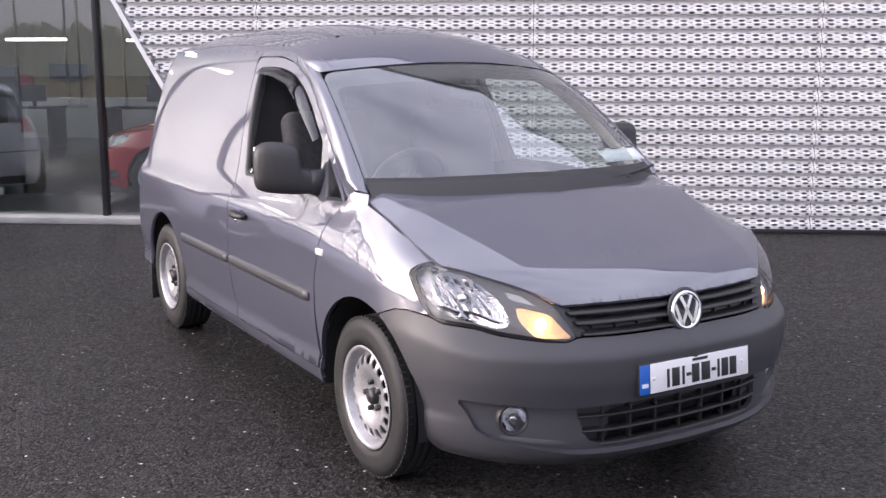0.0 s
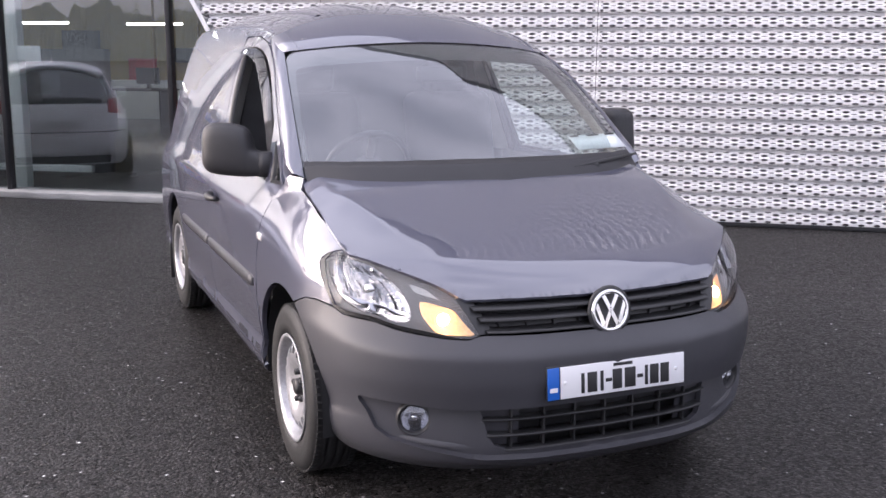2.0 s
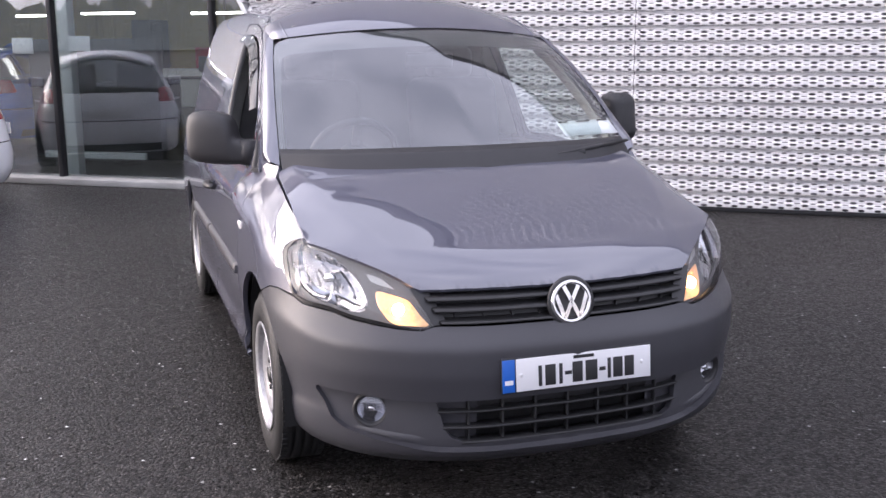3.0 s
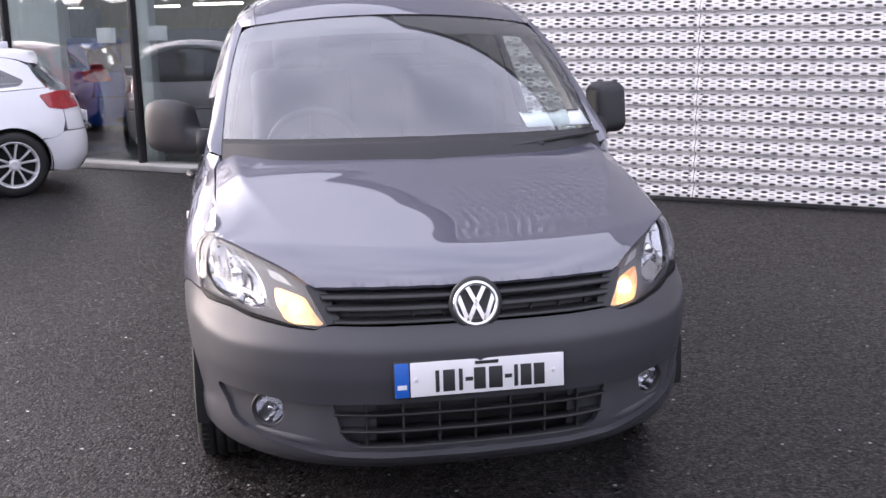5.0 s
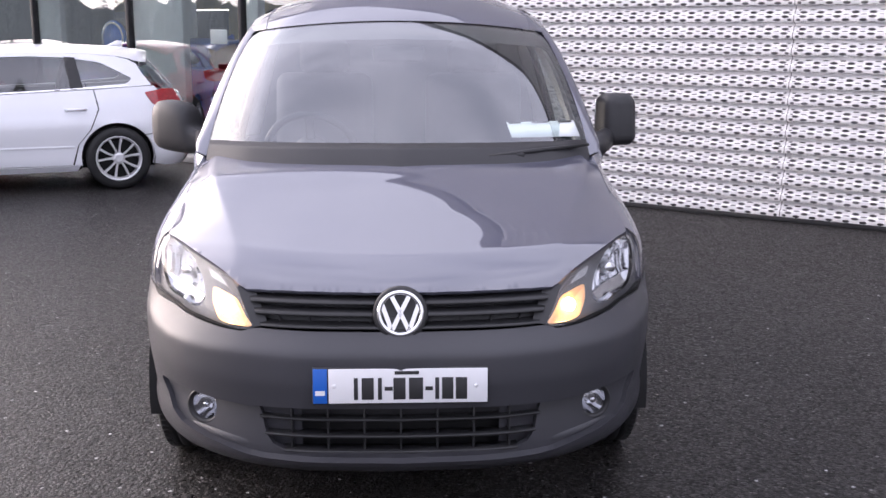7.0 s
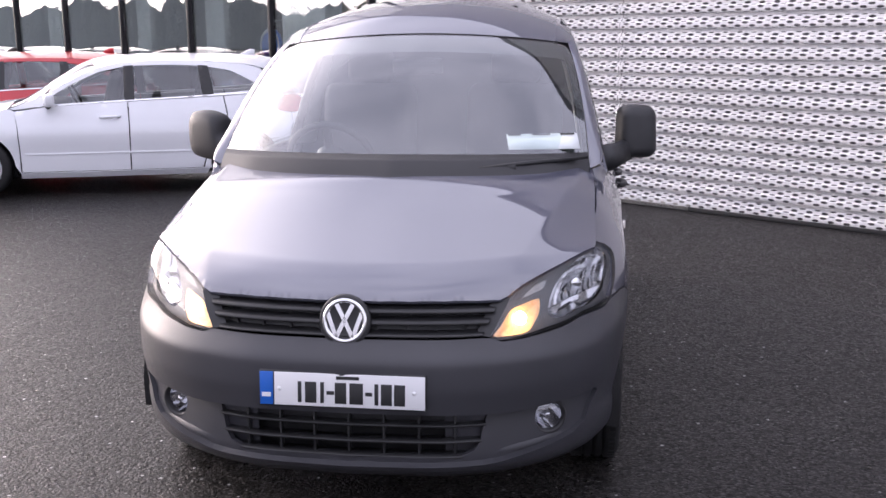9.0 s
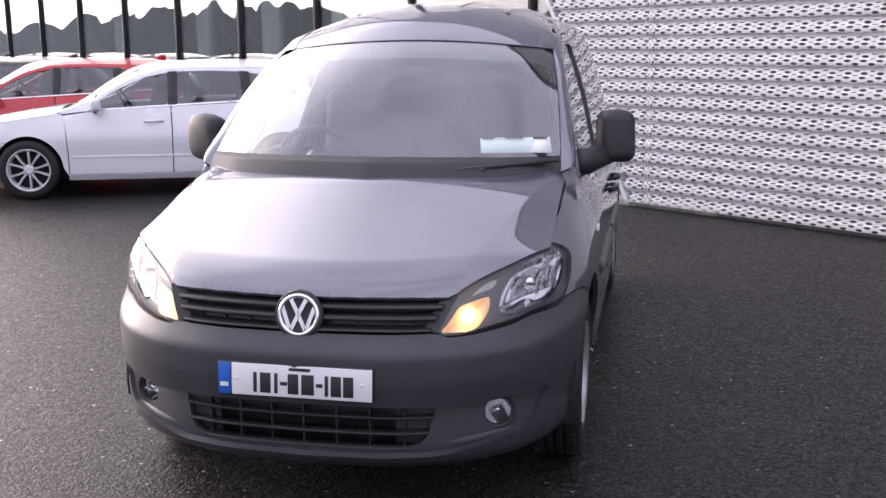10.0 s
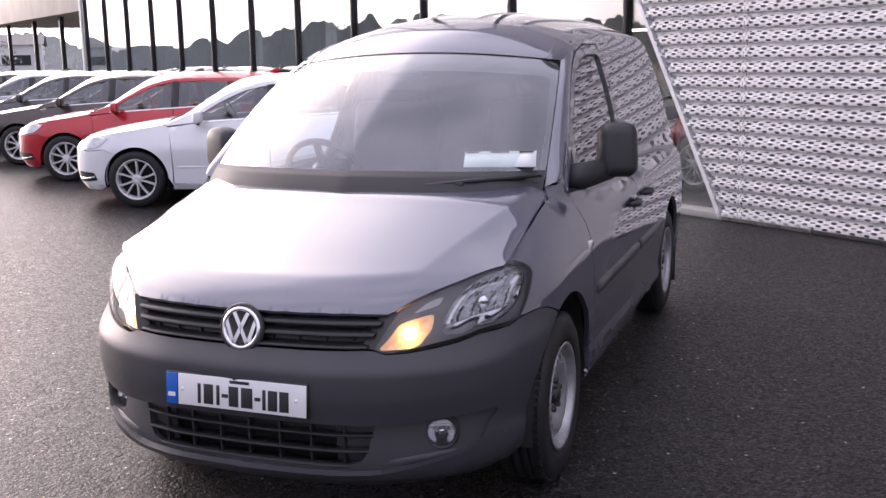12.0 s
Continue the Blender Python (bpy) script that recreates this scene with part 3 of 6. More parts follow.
part("frit_band", sheet(ws_out, screen_under, (ws_in,), 0.045, 0.0), BLACK, windscreen, "black printed border")

# pillar: from the windscreen's edge to the door frame
pil_y = pchip((0, 0.25, 0.5, 0.75, 1), (1.110, 1.29, 1.50, 1.735, 2.03))
pil_z = pchip((0, 0.25, 0.5, 0.75, 1), (1.090, 1.193, 1.343, 1.495, 1.624))
for sx in (1, -1):
    rows_ = []
    for i in range(25):
        v = i / 24
        a = Vector(screen_pt(0.99, v))
        b = Vector(flank(pil_y(v), pil_z(v)))
        mid = (a + b) / 2 + Vector((0.030, -0.014, 0.018))
        row = []
        for j in range(9):
            t = j / 8
            p = a * (1 - t) ** 2 + mid * 2 * t * (1 - t) + b * t * t
            row.append((sx * p.x, p.y, p.z))
        c = flank(pil_y(v) + 0.035, pil_z(v) - 0.025)
        row.append((sx * (c[0] - 0.007), c[1], c[2]))
        rows_.append(row)
    part("windscreen_pillar", loft(rows_), PAINT, VAN)

ROOF_C = pchip((1.60, 1.70, 1.85, 2.0, 2.25, 2.6, 3.0, 3.5, 4.0, 4.33), (1.597, 1.648, 1.700, 1.738, 1.776, 1.800, 1.806, 1.802, 1.782, 1.745))
ROOF_E = pchip((1.75, 2.03, 2.22, 2.5, 3.2, 4.0, 4.33), (1.553, 1.628, 1.649, 1.652, 1.677, 1.667, 1.632))


def roof_row(v, n=25):
    """Across the roof; v = 0 at the windscreen, 1 at the tail."""
    row = []
    for j in range(n):
        a = -1 + 2 * j / (n - 1)
        q = abs(a)
        yb = 2.03 + (4.13 - 2.03) * v
        if v < 0:
            k = 1 + v
            xt = 0.645 * q
            p0 = Vector((xt, WS_T(xt), 1.598 - 0.046 * q ** 2))
            e = flank(2.03, 1.628)
            p1 = Vector((e[0] * q, 2.03, 1.628 + (ROOF_C(2.03) - 1.628) * (1 - q ** 2.4)))
            y = p0.y + (p1.y - p0.y) * k
            c0 = ROOF_C(max(1.60, y - 0.0))
            zc = p0.z + (p1.z - p0.z) * k + (0.035 * (1 - q ** 3)) * 4 * k * (1 - k) * 0.55
            p = Vector((p0.x + (p1.x - p0.x) * k, y, zc)) + Vector((0.030, -0.014, 0.018)) * 2 * k * (1 - k) * q ** 4
        else:
            e = flank(yb, ROOF_E(yb))
            shape = (1 - q ** 2.4) * (1 - v * 0) ** 1
            p = Vector((e[0] * q, yb + 0.05 * v * (1 - q * q), ROOF_E(yb) + (ROOF_C(yb) - ROOF_E(yb)) * shape))
        row.append((math.copysign(p.x, a) if a else 0.0, p.y, p.z))
    hem = [(q[0] * 0.995, q[1] + (0.02 if v < 0 else 0), q[2] - 0.02) for q in (row[0], row[-1])]
    return [hem[0]] + row + [hem[1]]


vs = [-1 + i / 8 for i in range(8)] + [i / 26 for i in range(27)]
part("roof", loft([roof_row(v) for v in vs]), PAINT, VAN, "grey roof with shallow ribs")
# tail, closed
tail = [(x, z) for x, z in ((-0.78, 0.34), (0.78, 0.34), (0.77, 1.0), (0.62, 1.55), (0.52, 1.66), (0, 1.735), (-0.52, 1.66), (-0.62, 1.55), (-0.77, 1.0))]
part("tail_door", sheet(tail, lambda x, z: (x, 4.195, z), (), 0.15, 0.02, flip=True), PAINT, VAN)

for sx in (1, -1):
    rows_ = []
    for i in range(25):
        z = 0.34 + (1.63 - 0.34) * i / 24
        p = flank(4.128, z)
        rows_.append([(sx * (p[0] - a), p[1] + b, z) for a, b in ((0, 0), (0.003, 0.016), (0.010, 0.031), (0.022, 0.045), (0.040, 0.056), (0.062, 0.063), (0.14, 0.068))])
    part("rear_corner", loft(rows_), PAINT, VAN)
# bonnet
front_edge = [(x, 0.088 + 0.36 * x * x) for x in (0.1, 0.2, 0.3, 0.4, 0.47)]
lamp_x = pchip((0.178, 0.24, 0.32, 0.40, 0.472), (0.490, 0.556, 0.636, 0.708, 0.764))
side_edge = [(lamp_x(y), y) for y in np.linspace(0.184, 0.470, 14)] + [(0.765, 0.49), (0.765, 0.56), (0.764, 0.65), (0.763, 0.75), (0.763, 0.9), (0.762, 1.0), (0.755, 1.052), (0.730, 1.078)]
back_edge = [(0.62, 1.01), (0.45, 0.938), (0.25, 0.893), (0.0, 0.878)]
half = [(0.0, 0.088)] + front_edge + side_edge + back_edge
outline = half + [(-x, y) for x, y in reversed(half[1:-1])]
part("bonnet", sheet(outline, lambda x, y: (x, y, hood_z(x, y)), (), 0.0125, 0.010, inward=(0, 0.5, -0.87)), PAINT, VAN, "long creased bonnet")
# cowl between bonnet and glass
COWL = material("dark_grey_cowl", (0.024, 0.024, 0.027), 0.5, noise_scale=5, noise_amount=0.10, bump=0.15, bump_scale=500)
rows_ = []
for i in range(61):
    a = (-1 + i / 30) * 0.985
    hi, mid, lo = (Vector(screen_pt(a, v)) for v in (0.088, 0.045, 0.0))
    up = Vector((0, -0.40, 0.90))
    rows_.append([tuple(hi + up * 0.001), tuple(hi + up * 0.007), tuple(mid + up * 0.010), tuple(lo + up * 0.004 + Vector((0, -0.010, -0.006))), (lo.x, lo.y - 0.05, lo.z - 0.045), (lo.x, lo.y - 0.10, lo.z - 0.070)])
part("scuttle", loft(rows_), COWL, VAN, "dark grey plastic cowl under the windscreen")

# bumper


def nose(x, z):
    p = skin(s_of_x(abs(x)), z)
    return (math.copysign(p[0], x) if x else 0.0, p[1], p[2])


def nose_s(s, z):
    p = skin(abs(s), z)
    return (math.copysign(p[0], s) if s else 0.0, p[1], p[2])


SX = s_of_x
bump_half = [(0.0, 0.671), (SX(0.25), 0.672), (SX(0.44), 0.673), (SX(0.464), 0.671), (SX(0.50), 0.660), (SX(0.57), 0.662), (SX(0.65), 0.670), (SX(0.71), 0.678), (SX(0.765), 0.694), (s_of(0.41), 0.701),
             (s_of(0.457), 0.717), (s_of(0.50), 0.7225), (s_of(0.556), 0.7265), (s_of(0.625), 0.7195), (s_of(0.69), 0.695)]
bump_half += [(s_of(y), z) for y, z in arch(ARCH_F, 113.5, 186, 14)]
bump_half += [(s_of(0.44), 0.222), (s_of(0.25), 0.208), (SX(0.5), 0.205), (SX(0.25), 0.203), (0.0, 0.202)]
bump = bump_half + [(-s, z) for s, z in reversed(bump_half[1:-1])]
# one long recess across the bumper holds the air intake and both fog lamps
recess_top = [(0.0, 0.444), (SX(0.2), 0.443), (SX(0.36), 0.441), (SX(0.47), 0.437), (SX(0.57), 0.440), (SX(0.65), 0.447), (SX(0.72), 0.449), (s_of(0.318), 0.450), (s_of(0.331), 0.446)]
recess_low = [(s_of(0.333), 0.436), (SX(0.772), 0.400), (SX(0.754), 0.348), (SX(0.722), 0.320), (SX(0.645), 0.300), (SX(0.56), 0.283), (SX(0.50), 0.270), (SX(0.44), 0.262), (SX(0.30), 0.260), (0.0, 0.257)]
recess_half = recess_top + recess_low
recess = recess_half + [(-s, z) for s, z in reversed(recess_half[1:-1])]
bumper = part("bumper", sheet(list(reversed(bump)), nose_s, (recess,), 0.014, 0.03), BUMPER, VAN, "dark grey grained plastic front bumper")
intake_half = [(0.0, 0.440), (SX(0.30), 0.437), (SX(0.463), 0.430), (SX(0.448), 0.388), (SX(0.434), 0.335), (SX(0.412), 0.304), (SX(0.372), 0.289), (SX(0.20), 0.285), (0.0, 0.283)]
intake = intake_half + [(-s, z) for s, z in reversed(intake_half[1:-1])]
FOG_S, FOG_Z = SX(0.650), 0.384


def recess_skin(s, z):
    # deepest along its upper edge, nearly flush at the lip and towards the outer tips
    a = abs(s)
    d = (0.026 * (1 - smooth(SX(0.62), s_of(0.345), a)) + 0.012) * (0.45 + 1.05 * min(max((z - 0.257) / 0.19, 0), 1))
    p = skin(a, z)
    x, y, z = p[0] - 0.35 * d, p[1] + 0.94 * d, z
    return (math.copysign(x, s) if s else 0.0, y, z)


grow = [(p[0] * 1.012, 0.352 + (p[1] - 0.352) * 1.06) for p in recess]
fog_holes = [circle(sg * FOG_S, FOG_Z, 0.055, 28) for sg in (1, -1)]
part("recess_panel", sheet(grow, recess_skin, [intake] + fog_holes, 0.022, 0.02), BUMPER, bumper, "recessed dark panel round intake and fog lamps")

# ---- van: lamps, grille, plate ----
LENS = glass("lamp_lens", (0.96, 0.97, 0.98), 0.0)
BEZEL = material("satin_lamp_housing", (0.095, 0.095, 0.10), 0.45, 0.3, noise_scale=30, noise_amount=0.1)
SLOT_WHITE = material("frosted_lamp_window", (0.32, 0.33, 0.34), 0.3, 0.2, noise_scale=60, noise_amount=0.1)
LAMP_EDGE = material("black_lamp_edge", (0.014, 0.014, 0.015), 0.25)
AMBER = material("lit_bulb", (1.0, 0.75, 0.45), 0.3, emit=(1.0, 0.52, 0.18), emit_strength=110.0)
SIDE_LIGHT = material("side_light_reflector", (0.92, 0.56, 0.29), 0.42, 0.7, noise_scale=90, noise_amount=0.12)
GRILLE = material("matt_black_grille", (0.026, 0.026, 0.028), 0.42, noise_scale=8, noise_amount=0.15)
WHITE_PLATE = material("white_plate", (0.78, 0.78, 0.80), 0.35, noise_scale=6, noise_amount=0.04)
BLUE_PLATE = material("blue_plate", (0.015, 0.12, 0.52), 0.35, noise_scale=6, noise_amount=0.05)
INK = material("black_print", (0.02, 0.02, 0.022), 0.5, noise_scale=30, noise_amount=0.1)


def along(pts):
    """Smooth curve through points, 0 to 1."""
    P = [Vector(p) for p in pts]
    c = [0.0]
    for a, b in zip(P, P[1:]):
        c.append(c[-1] + (b - a).length)
    c = [q / c[-1] for q in c]
    fs = [pchip(c, [p[k] for p in P]) for k in range(3)]
    return lambda t: Vector((fs[0](t), fs[1](t), fs[2](t)))


def coons(bottom, top, left, right):
    def f(u, v):
        return (bottom(u) * (1 - v) + top(u) * v + left(v) * (1 - u) + right(v) * u
                - (bottom(0) * (1 - u) * (1 - v) + bottom(1) * u * (1 - v) + top(0) * (1 - u) * v + top(1) * u * v))
    return f


def hoodp(x, y, dz=-0.006):
    return Vector((x, y, hood_z(x, y) + dz))


hl_bot = along([skin(SX(0.464), 0.676), skin(SX(0.50), 0.664), skin(SX(0.57), 0.666), skin(SX(0.65), 0.674), skin(SX(0.71), 0.682), skin(SX(0.765), 0.698), skin(s_of(0.41), 0.705), skin(s_of(0.457), 0.722)])
hl_top = along([hoodp(lamp_x(y) + 0.002, y - 0.002, -0.006) for y in np.linspace(0.186, 0.470, 10)] + [Vector(flank(0.515, 0.893)), Vector(flank(0.552, 0.888)), Vector(flank(0.576, 0.878))])
hl_left = along([hl_bot(0), hl_bot(0).lerp(hl_top(0), 0.5) + Vector((0, -0.006, 0)), hl_top(0)])
hl_right = along([hl_bot(1), Vector(flank(0.507, 0.773)), Vector(flank(0.552, 0.822)), Vector(flank(0.583, 0.848)), Vector(flank(0.589, 0.864)), hl_top(1)])
hl_base = coons(hl_bot, hl_top, hl_left, hl_right)
OUT_DIR = Vector((0.62, -0.74, 0.25)).normalized()


def hl(u, v, deep=0.0):
    bulge = 0.016 * 16 * u * (1 - u) * v * (1 - v)
    return hl_base(u, v) + OUT_DIR * (bulge - deep)


def square_uv(f, nu, nv, sx=1, flip=False):
    rows = [[(sx * f(i / nu, j / nv).x, f(i / nu, j / nv).y, f(i / nu, j / nv).z) for i in range(nu + 1)] for j in range(nv + 1)]
    return loft(rows)


def bowl(centre, aim, r, deep, n=28, sx=1, squash=1.0):
    """A round reflector that opens towards aim."""
    z = Vector(aim).normalized()
    x = z.cross(Vector((0, 0, 1))).normalized()
    y = z.cross(x)
    rows = []
    for k in range(8):
        q = k / 7
        rr = r * math.sqrt(1 - (1 - q) ** 1.6) if k else r * 0.10
        rows.append([tuple(Vector(centre) + (x * math.cos(2 * math.pi * i / n) + y * math.sin(2 * math.pi * i / n) * squash) * rr - z * deep * (1 - q) ** 1.6) for i in range(n)])
    rows = [[(sx * p[0], p[1], p[2]) for p in r_] for r_ in rows]
    return loft(rows, closed=True, cap=False)


rng_f = random.Random(3)
AIM = Vector((0.30, -0.92, 0.05)).normalized()
for sx in (1, -1):
    lamp = part("headlamp", square_uv(lambda u, v: hl(u, v), 26, 14, sx), LENS, VAN, "clear headlamp, side light glowing warm white")
    lamp.visible_shadow = False
    # dark housing behind the lens with the openings of the two reflectors
    big = [(0.675 + 0.285 * math.copysign(abs(math.cos(a)) ** 0.72, math.cos(a)) + 0.05 * math.sin(a), 0.525 + 0.43 * math.copysign(abs(math.sin(a)) ** 0.72, math.sin(a))) for a in (2 * math.pi * k / 40 for k in range(40))]
    small = rounded([(0.030, 0.05, 0.04), (0.27, 0.055, 0.06), (0.325, 0.34, 0.10), (0.300, 0.60, 0.07), (0.085, 0.60, 0.05)], 0.05, 6)
    slot = rounded([(0.15, 0.73, 0.02), (0.31, 0.72, 0.03), (0.33, 0.86, 0.03), (0.22, 0.86, 0.02)], 0.03, 4)
    part("bezel", sheet([(0.004, 0.004), (0.996, 0.004), (0.996, 0.996), (0.004, 0.996)], lambda u, v: tuple(hl(u, v, 0.022 + 0.03 * math.sin(math.pi * u) * math.sin(math.pi * v))), (big, small, slot), 0.05, 0.0, mirror=sx < 0), BEZEL, lamp, "satin grey lamp bezel")

    def deep_ring(loop, d0, d1, grow):
        c = Vector((sum(p[0] for p in loop) / len(loop), sum(p[1] for p in loop) / len(loop)))
        rows = []
        for k in range(7):
            q = k / 6
            row = []
            for p in loop:
                w = c + (Vector(p) - c) * (1 - grow * q ** 1.8)
                a = hl(w.x, w.y, 0.022 + 0.03 * math.sin(math.pi * w.x) * math.sin(math.pi * w.y)) - AIM * -1 * 0
                a = a - AIM * (d1 * (1 - (1 - q) ** 2) + (0.011 * rng_f.uniform(-1, 1) if facet and 0 < k < 6 else 0))
                row.append((sx * a.x, a.y, a.z))
            rows.append(row)
        return loft(rows, closed=True, cap=True, smooth_on=facet is None)
    facet = None

    def fluted(u, v):
        q = min(1.0, abs((u - 0.675 - 0.05 * (v - 0.5)) / 0.30) ** 2.6 + abs((v - 0.525) / 0.44) ** 2.6)
        flute = abs(((u * 15 + 0.6 * math.sin(v * 5)) % 1.0) - 0.5) * (0.020 if v > 0.30 else 0.0)
        step = 0.012 if (v > 0.62 and u > 0.60) else 0.0
        d = 0.022 + 0.03 * math.sin(math.pi * u) * math.sin(math.pi * v) + 0.055 * (1 - q) ** 0.7 + flute * (1 - q) ** 0.3 + step * (1 - q)
        return tuple(hl(u, v, d))
    refl = sheet(big, fluted, (), 0.0165, 0.0, mirror=sx < 0)
    for f_ in refl.faces:
        f_.smooth = False
    part("reflector", refl, REFLECTOR, lamp, "chromed fluted main reflector")
    rim_uv = [(0.03 + 0.94 * k / 12, 0.0) for k in range(13)] + [(1.0, k / 6) for k in range(7)]
    def edge_uv(u, v, q):
        p = hl(u - (0.035 * q if u > 0.99 else 0.0), v + (0.07 * q * smooth(0.0, 0.35, u) if v < 0.01 else 0.0), -0.0025)
        return (sx * p.x, p.y, p.z)
    part("lamp_edge", loft([[edge_uv(u, v, q) for u, v in rim_uv] for q in (0.0, 0.5, 1.0)]), LAMP_EDGE, lamp, "black lamp edge")
    part("lamp_shell", loft([[(sx * hl(0, v, d).x, hl(0, v, d).y, hl(0, v, d).z) for v in (0, 0.25, 0.5, 0.75, 1)] for d in (0.004, 0.16)]), VOID, lamp)
    part("lamp_shell", loft([[(sx * hl(u, 0, d).x, hl(u, 0, d).y, hl(u, 0, d).z) for u in (0, 0.25, 0.5, 0.75, 1)] for d in (0.004, 0.16)]), VOID, lamp)
    facet = None
    part("running_light", deep_ring(slot, 0, 0.012, 0.3), SLOT_WHITE, lamp, "pale running light window")
    part("reflector", deep_ring(small, 0, 0.075, 0.62), SIDE_LIGHT, lamp, "side light reflector lit warm by its bulb")
    b0 = hl(0.19, 0.33, 0.050)
    bulb = bmesh.new()
    bmesh.ops.create_icosphere(bulb, subdivisions=2, radius=0.024)
    bmesh.ops.translate(bulb, vec=(sx * b0.x, b0.y, b0.z), verts=bulb.verts)
    part("bulb", bulb, AMBER, lamp, "lit warm bulb")
    c0 = hl(0.66, 0.50, 0.085)
    part("lamp_cap", merge(lathe([(0.0, 0.001), (0.0, 0.020), (0.03, 0.022), (0.03, 0.001)], 20, "y")), CHROME, lamp, m=pose(sx * c0.x, c0.y - 0.01, c0.z, 0, 0, sx * 18))

# upper grille: shallow box with three slats between the lamps
g_left = lambda v: Vector((-hl_left(v).x, hl_left(v).y, hl_left(v).z))
g_bot = along([Vector((x, nose(x, 0.674)[1], 0.675)) for x in (-0.464, -0.35, -0.2, 0, 0.2, 0.35, 0.464)])
g_top = along([Vector((x, 0.090 + 0.36 * x * x + 0.004, hood_z(x, 0.090 + 0.36 * x * x) - 0.006)) for x in (-0.488, -0.35, -0.2, 0, 0.2, 0.35, 0.488)])
gr = coons(g_bot, g_top, g_left, hl_left)


def gset(u, v, deep):
    p = gr(u, v)
    return Vector((p.x, p.y + deep, p.z))


grille = part("grille", square_uv(lambda u, v: gset(u, v, 0.045), 30, 4), GRILLE, VAN, "matt black grille with three slats")
for v0, v1 in ((0.02, 0.10), (0.335, 0.45), (0.635, 0.75)):
    rows_ = []
    for i in range(41):
        u = 0.03 + 0.94 * i / 40
        lo, hi = gset(u, v0, 0), gset(u, v1, 0)
        rows_.append([(lo.x, lo.y + 0.040, lo.z), (lo.x, lo.y - 0.002, lo.z), (lo.x, lo.y - 0.006, lo.z + 0.004), (hi.x, hi.y + 0.004, hi.z), (hi.x, hi.y + 0.042, hi.z + 0.004)])
    part("slat", loft(rows_), GRILLE, grille)
for side in (0, 1):
    u0, u1 = (0.0, 0.055) if side == 0 else (0.945, 1.0)
    part("grille_end", loft([[tuple(gset(u0 + (u1 - u0) * i / 4, v, -0.002 + 0.02 * (i / 4 if side == 0 else 1 - i / 4))) for i in range(5)] for v in (0, 0.25, 0.5, 0.75, 1.0)]), GRILLE, grille)
for k in range(9):
    u = 0.10 + 0.1 * k
    if abs(u - 0.5) > 0.09:
        a, b = gset(u, 0.02, 0.03), gset(u, 0.98, 0.03)
        part("grille_web", loft([[(p.x - 0.003, p.y, p.z), (p.x + 0.003, p.y, p.z), (p.x + 0.003, p.y + 0.015, p.z), (p.x - 0.003, p.y + 0.015, p.z)] for p in (a, b)], closed=True, smooth_on=False), GRILLE, grille)

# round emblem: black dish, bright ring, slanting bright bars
EM = pose(0, 0.060, 0.7265, -10, 0, 0)
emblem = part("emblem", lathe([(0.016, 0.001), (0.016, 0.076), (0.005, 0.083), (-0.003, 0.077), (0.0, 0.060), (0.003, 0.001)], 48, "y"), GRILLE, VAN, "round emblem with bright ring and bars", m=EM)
part("ring", lathe([(0.004, 0.0555), (-0.006, 0.0575), (-0.008, 0.063), (-0.006, 0.0695), (0.002, 0.0715)], 48, "y"), CHROME, emblem)


def bar2(x0, z0, x1, z1, w=0.0165):
    a, b = Vector((x0, 0, z0)), Vector((x1, 0, z1))
    n = (b - a).normalized().cross(Vector((0, 1, 0))) * w / 2
    rows = []
    for p in (a, b):
        rows.append([tuple(p - n + Vector((0, 0.002, 0))), tuple(p - n * 0.8 + Vector((0, -0.006, 0))), tuple(p + n * 0.8 + Vector((0, -0.006, 0))), tuple(p + n + Vector((0, 0.002, 0)))])
    return loft(rows, closed=True, cap=True, smooth_on=False)


for a in ((-0.027, 0.054, -0.001, 0.004), (0.027, 0.054, 0.001, 0.004), (-0.054, 0.026, -0.026, -0.052), (0.054, 0.026, 0.026, -0.052), (-0.026, -0.052, 0.0, 0.002), (0.026, -0.052, 0.0, 0.002)):
    part("bar", bar2(*a), CHROME, emblem)

# number plate; its characters stand as plain bars
PL = pose(0, 0.006, 0.521, -5, 0, 0)
plate = part("number_plate", box(0, 0.0, 0, 0.524, 0.012, 0.114, 0.004), BLACK, VAN, "white number plate with blue band, characters as bars", m=PL)
part("plate_face", box(0.022, -0.0075, 0, 0.472, 0.004, 0.104, 0.0015), WHITE_PLATE, plate)
part("plate_band", box(-0.239, -0.0075, 0, 0.042, 0.004, 0.104, 0.0015), BLUE_PLATE, plate, "blue band")
part("band_mark", box(-0.239, -0.0102, -0.020, 0.028, 0.0012, 0.014), WHITE_PLATE, plate)
part("county_bar", box(0.018, -0.0102, 0.040, 0.072, 0.0012, 0.010), INK, plate)
for cx, w, h in ((-0.133, 0.012, 0.066), (-0.098, 0.036, 0.066), (-0.062, 0.012, 0.066), (-0.036, 0.024, 0.012), (-0.004, 0.036, 0.066), (0.045, 0.042, 0.066), (0.084, 0.022, 0.012), (0.108, 0.012, 0.066), (0.139, 0.034, 0.066), (0.180, 0.034, 0.066)):
    part("character_bar", box(cx, -0.0102, -0.008, w, 0.0012, h, 0.0005), INK, plate)
for x in (-0.198, 0.225):
    part("plate_screw", lathe([(-0.0125, 0.001), (-0.012, 0.006), (-0.009, 0.007)], 12, "y"), WHITE_PLATE, plate, m=pose(x, 0, 0))
part("plate_plinth", box(0, 0.018, -0.001, 0.512, 0.024, 0.105, 0.006), BUMPER, VAN, m=PL)

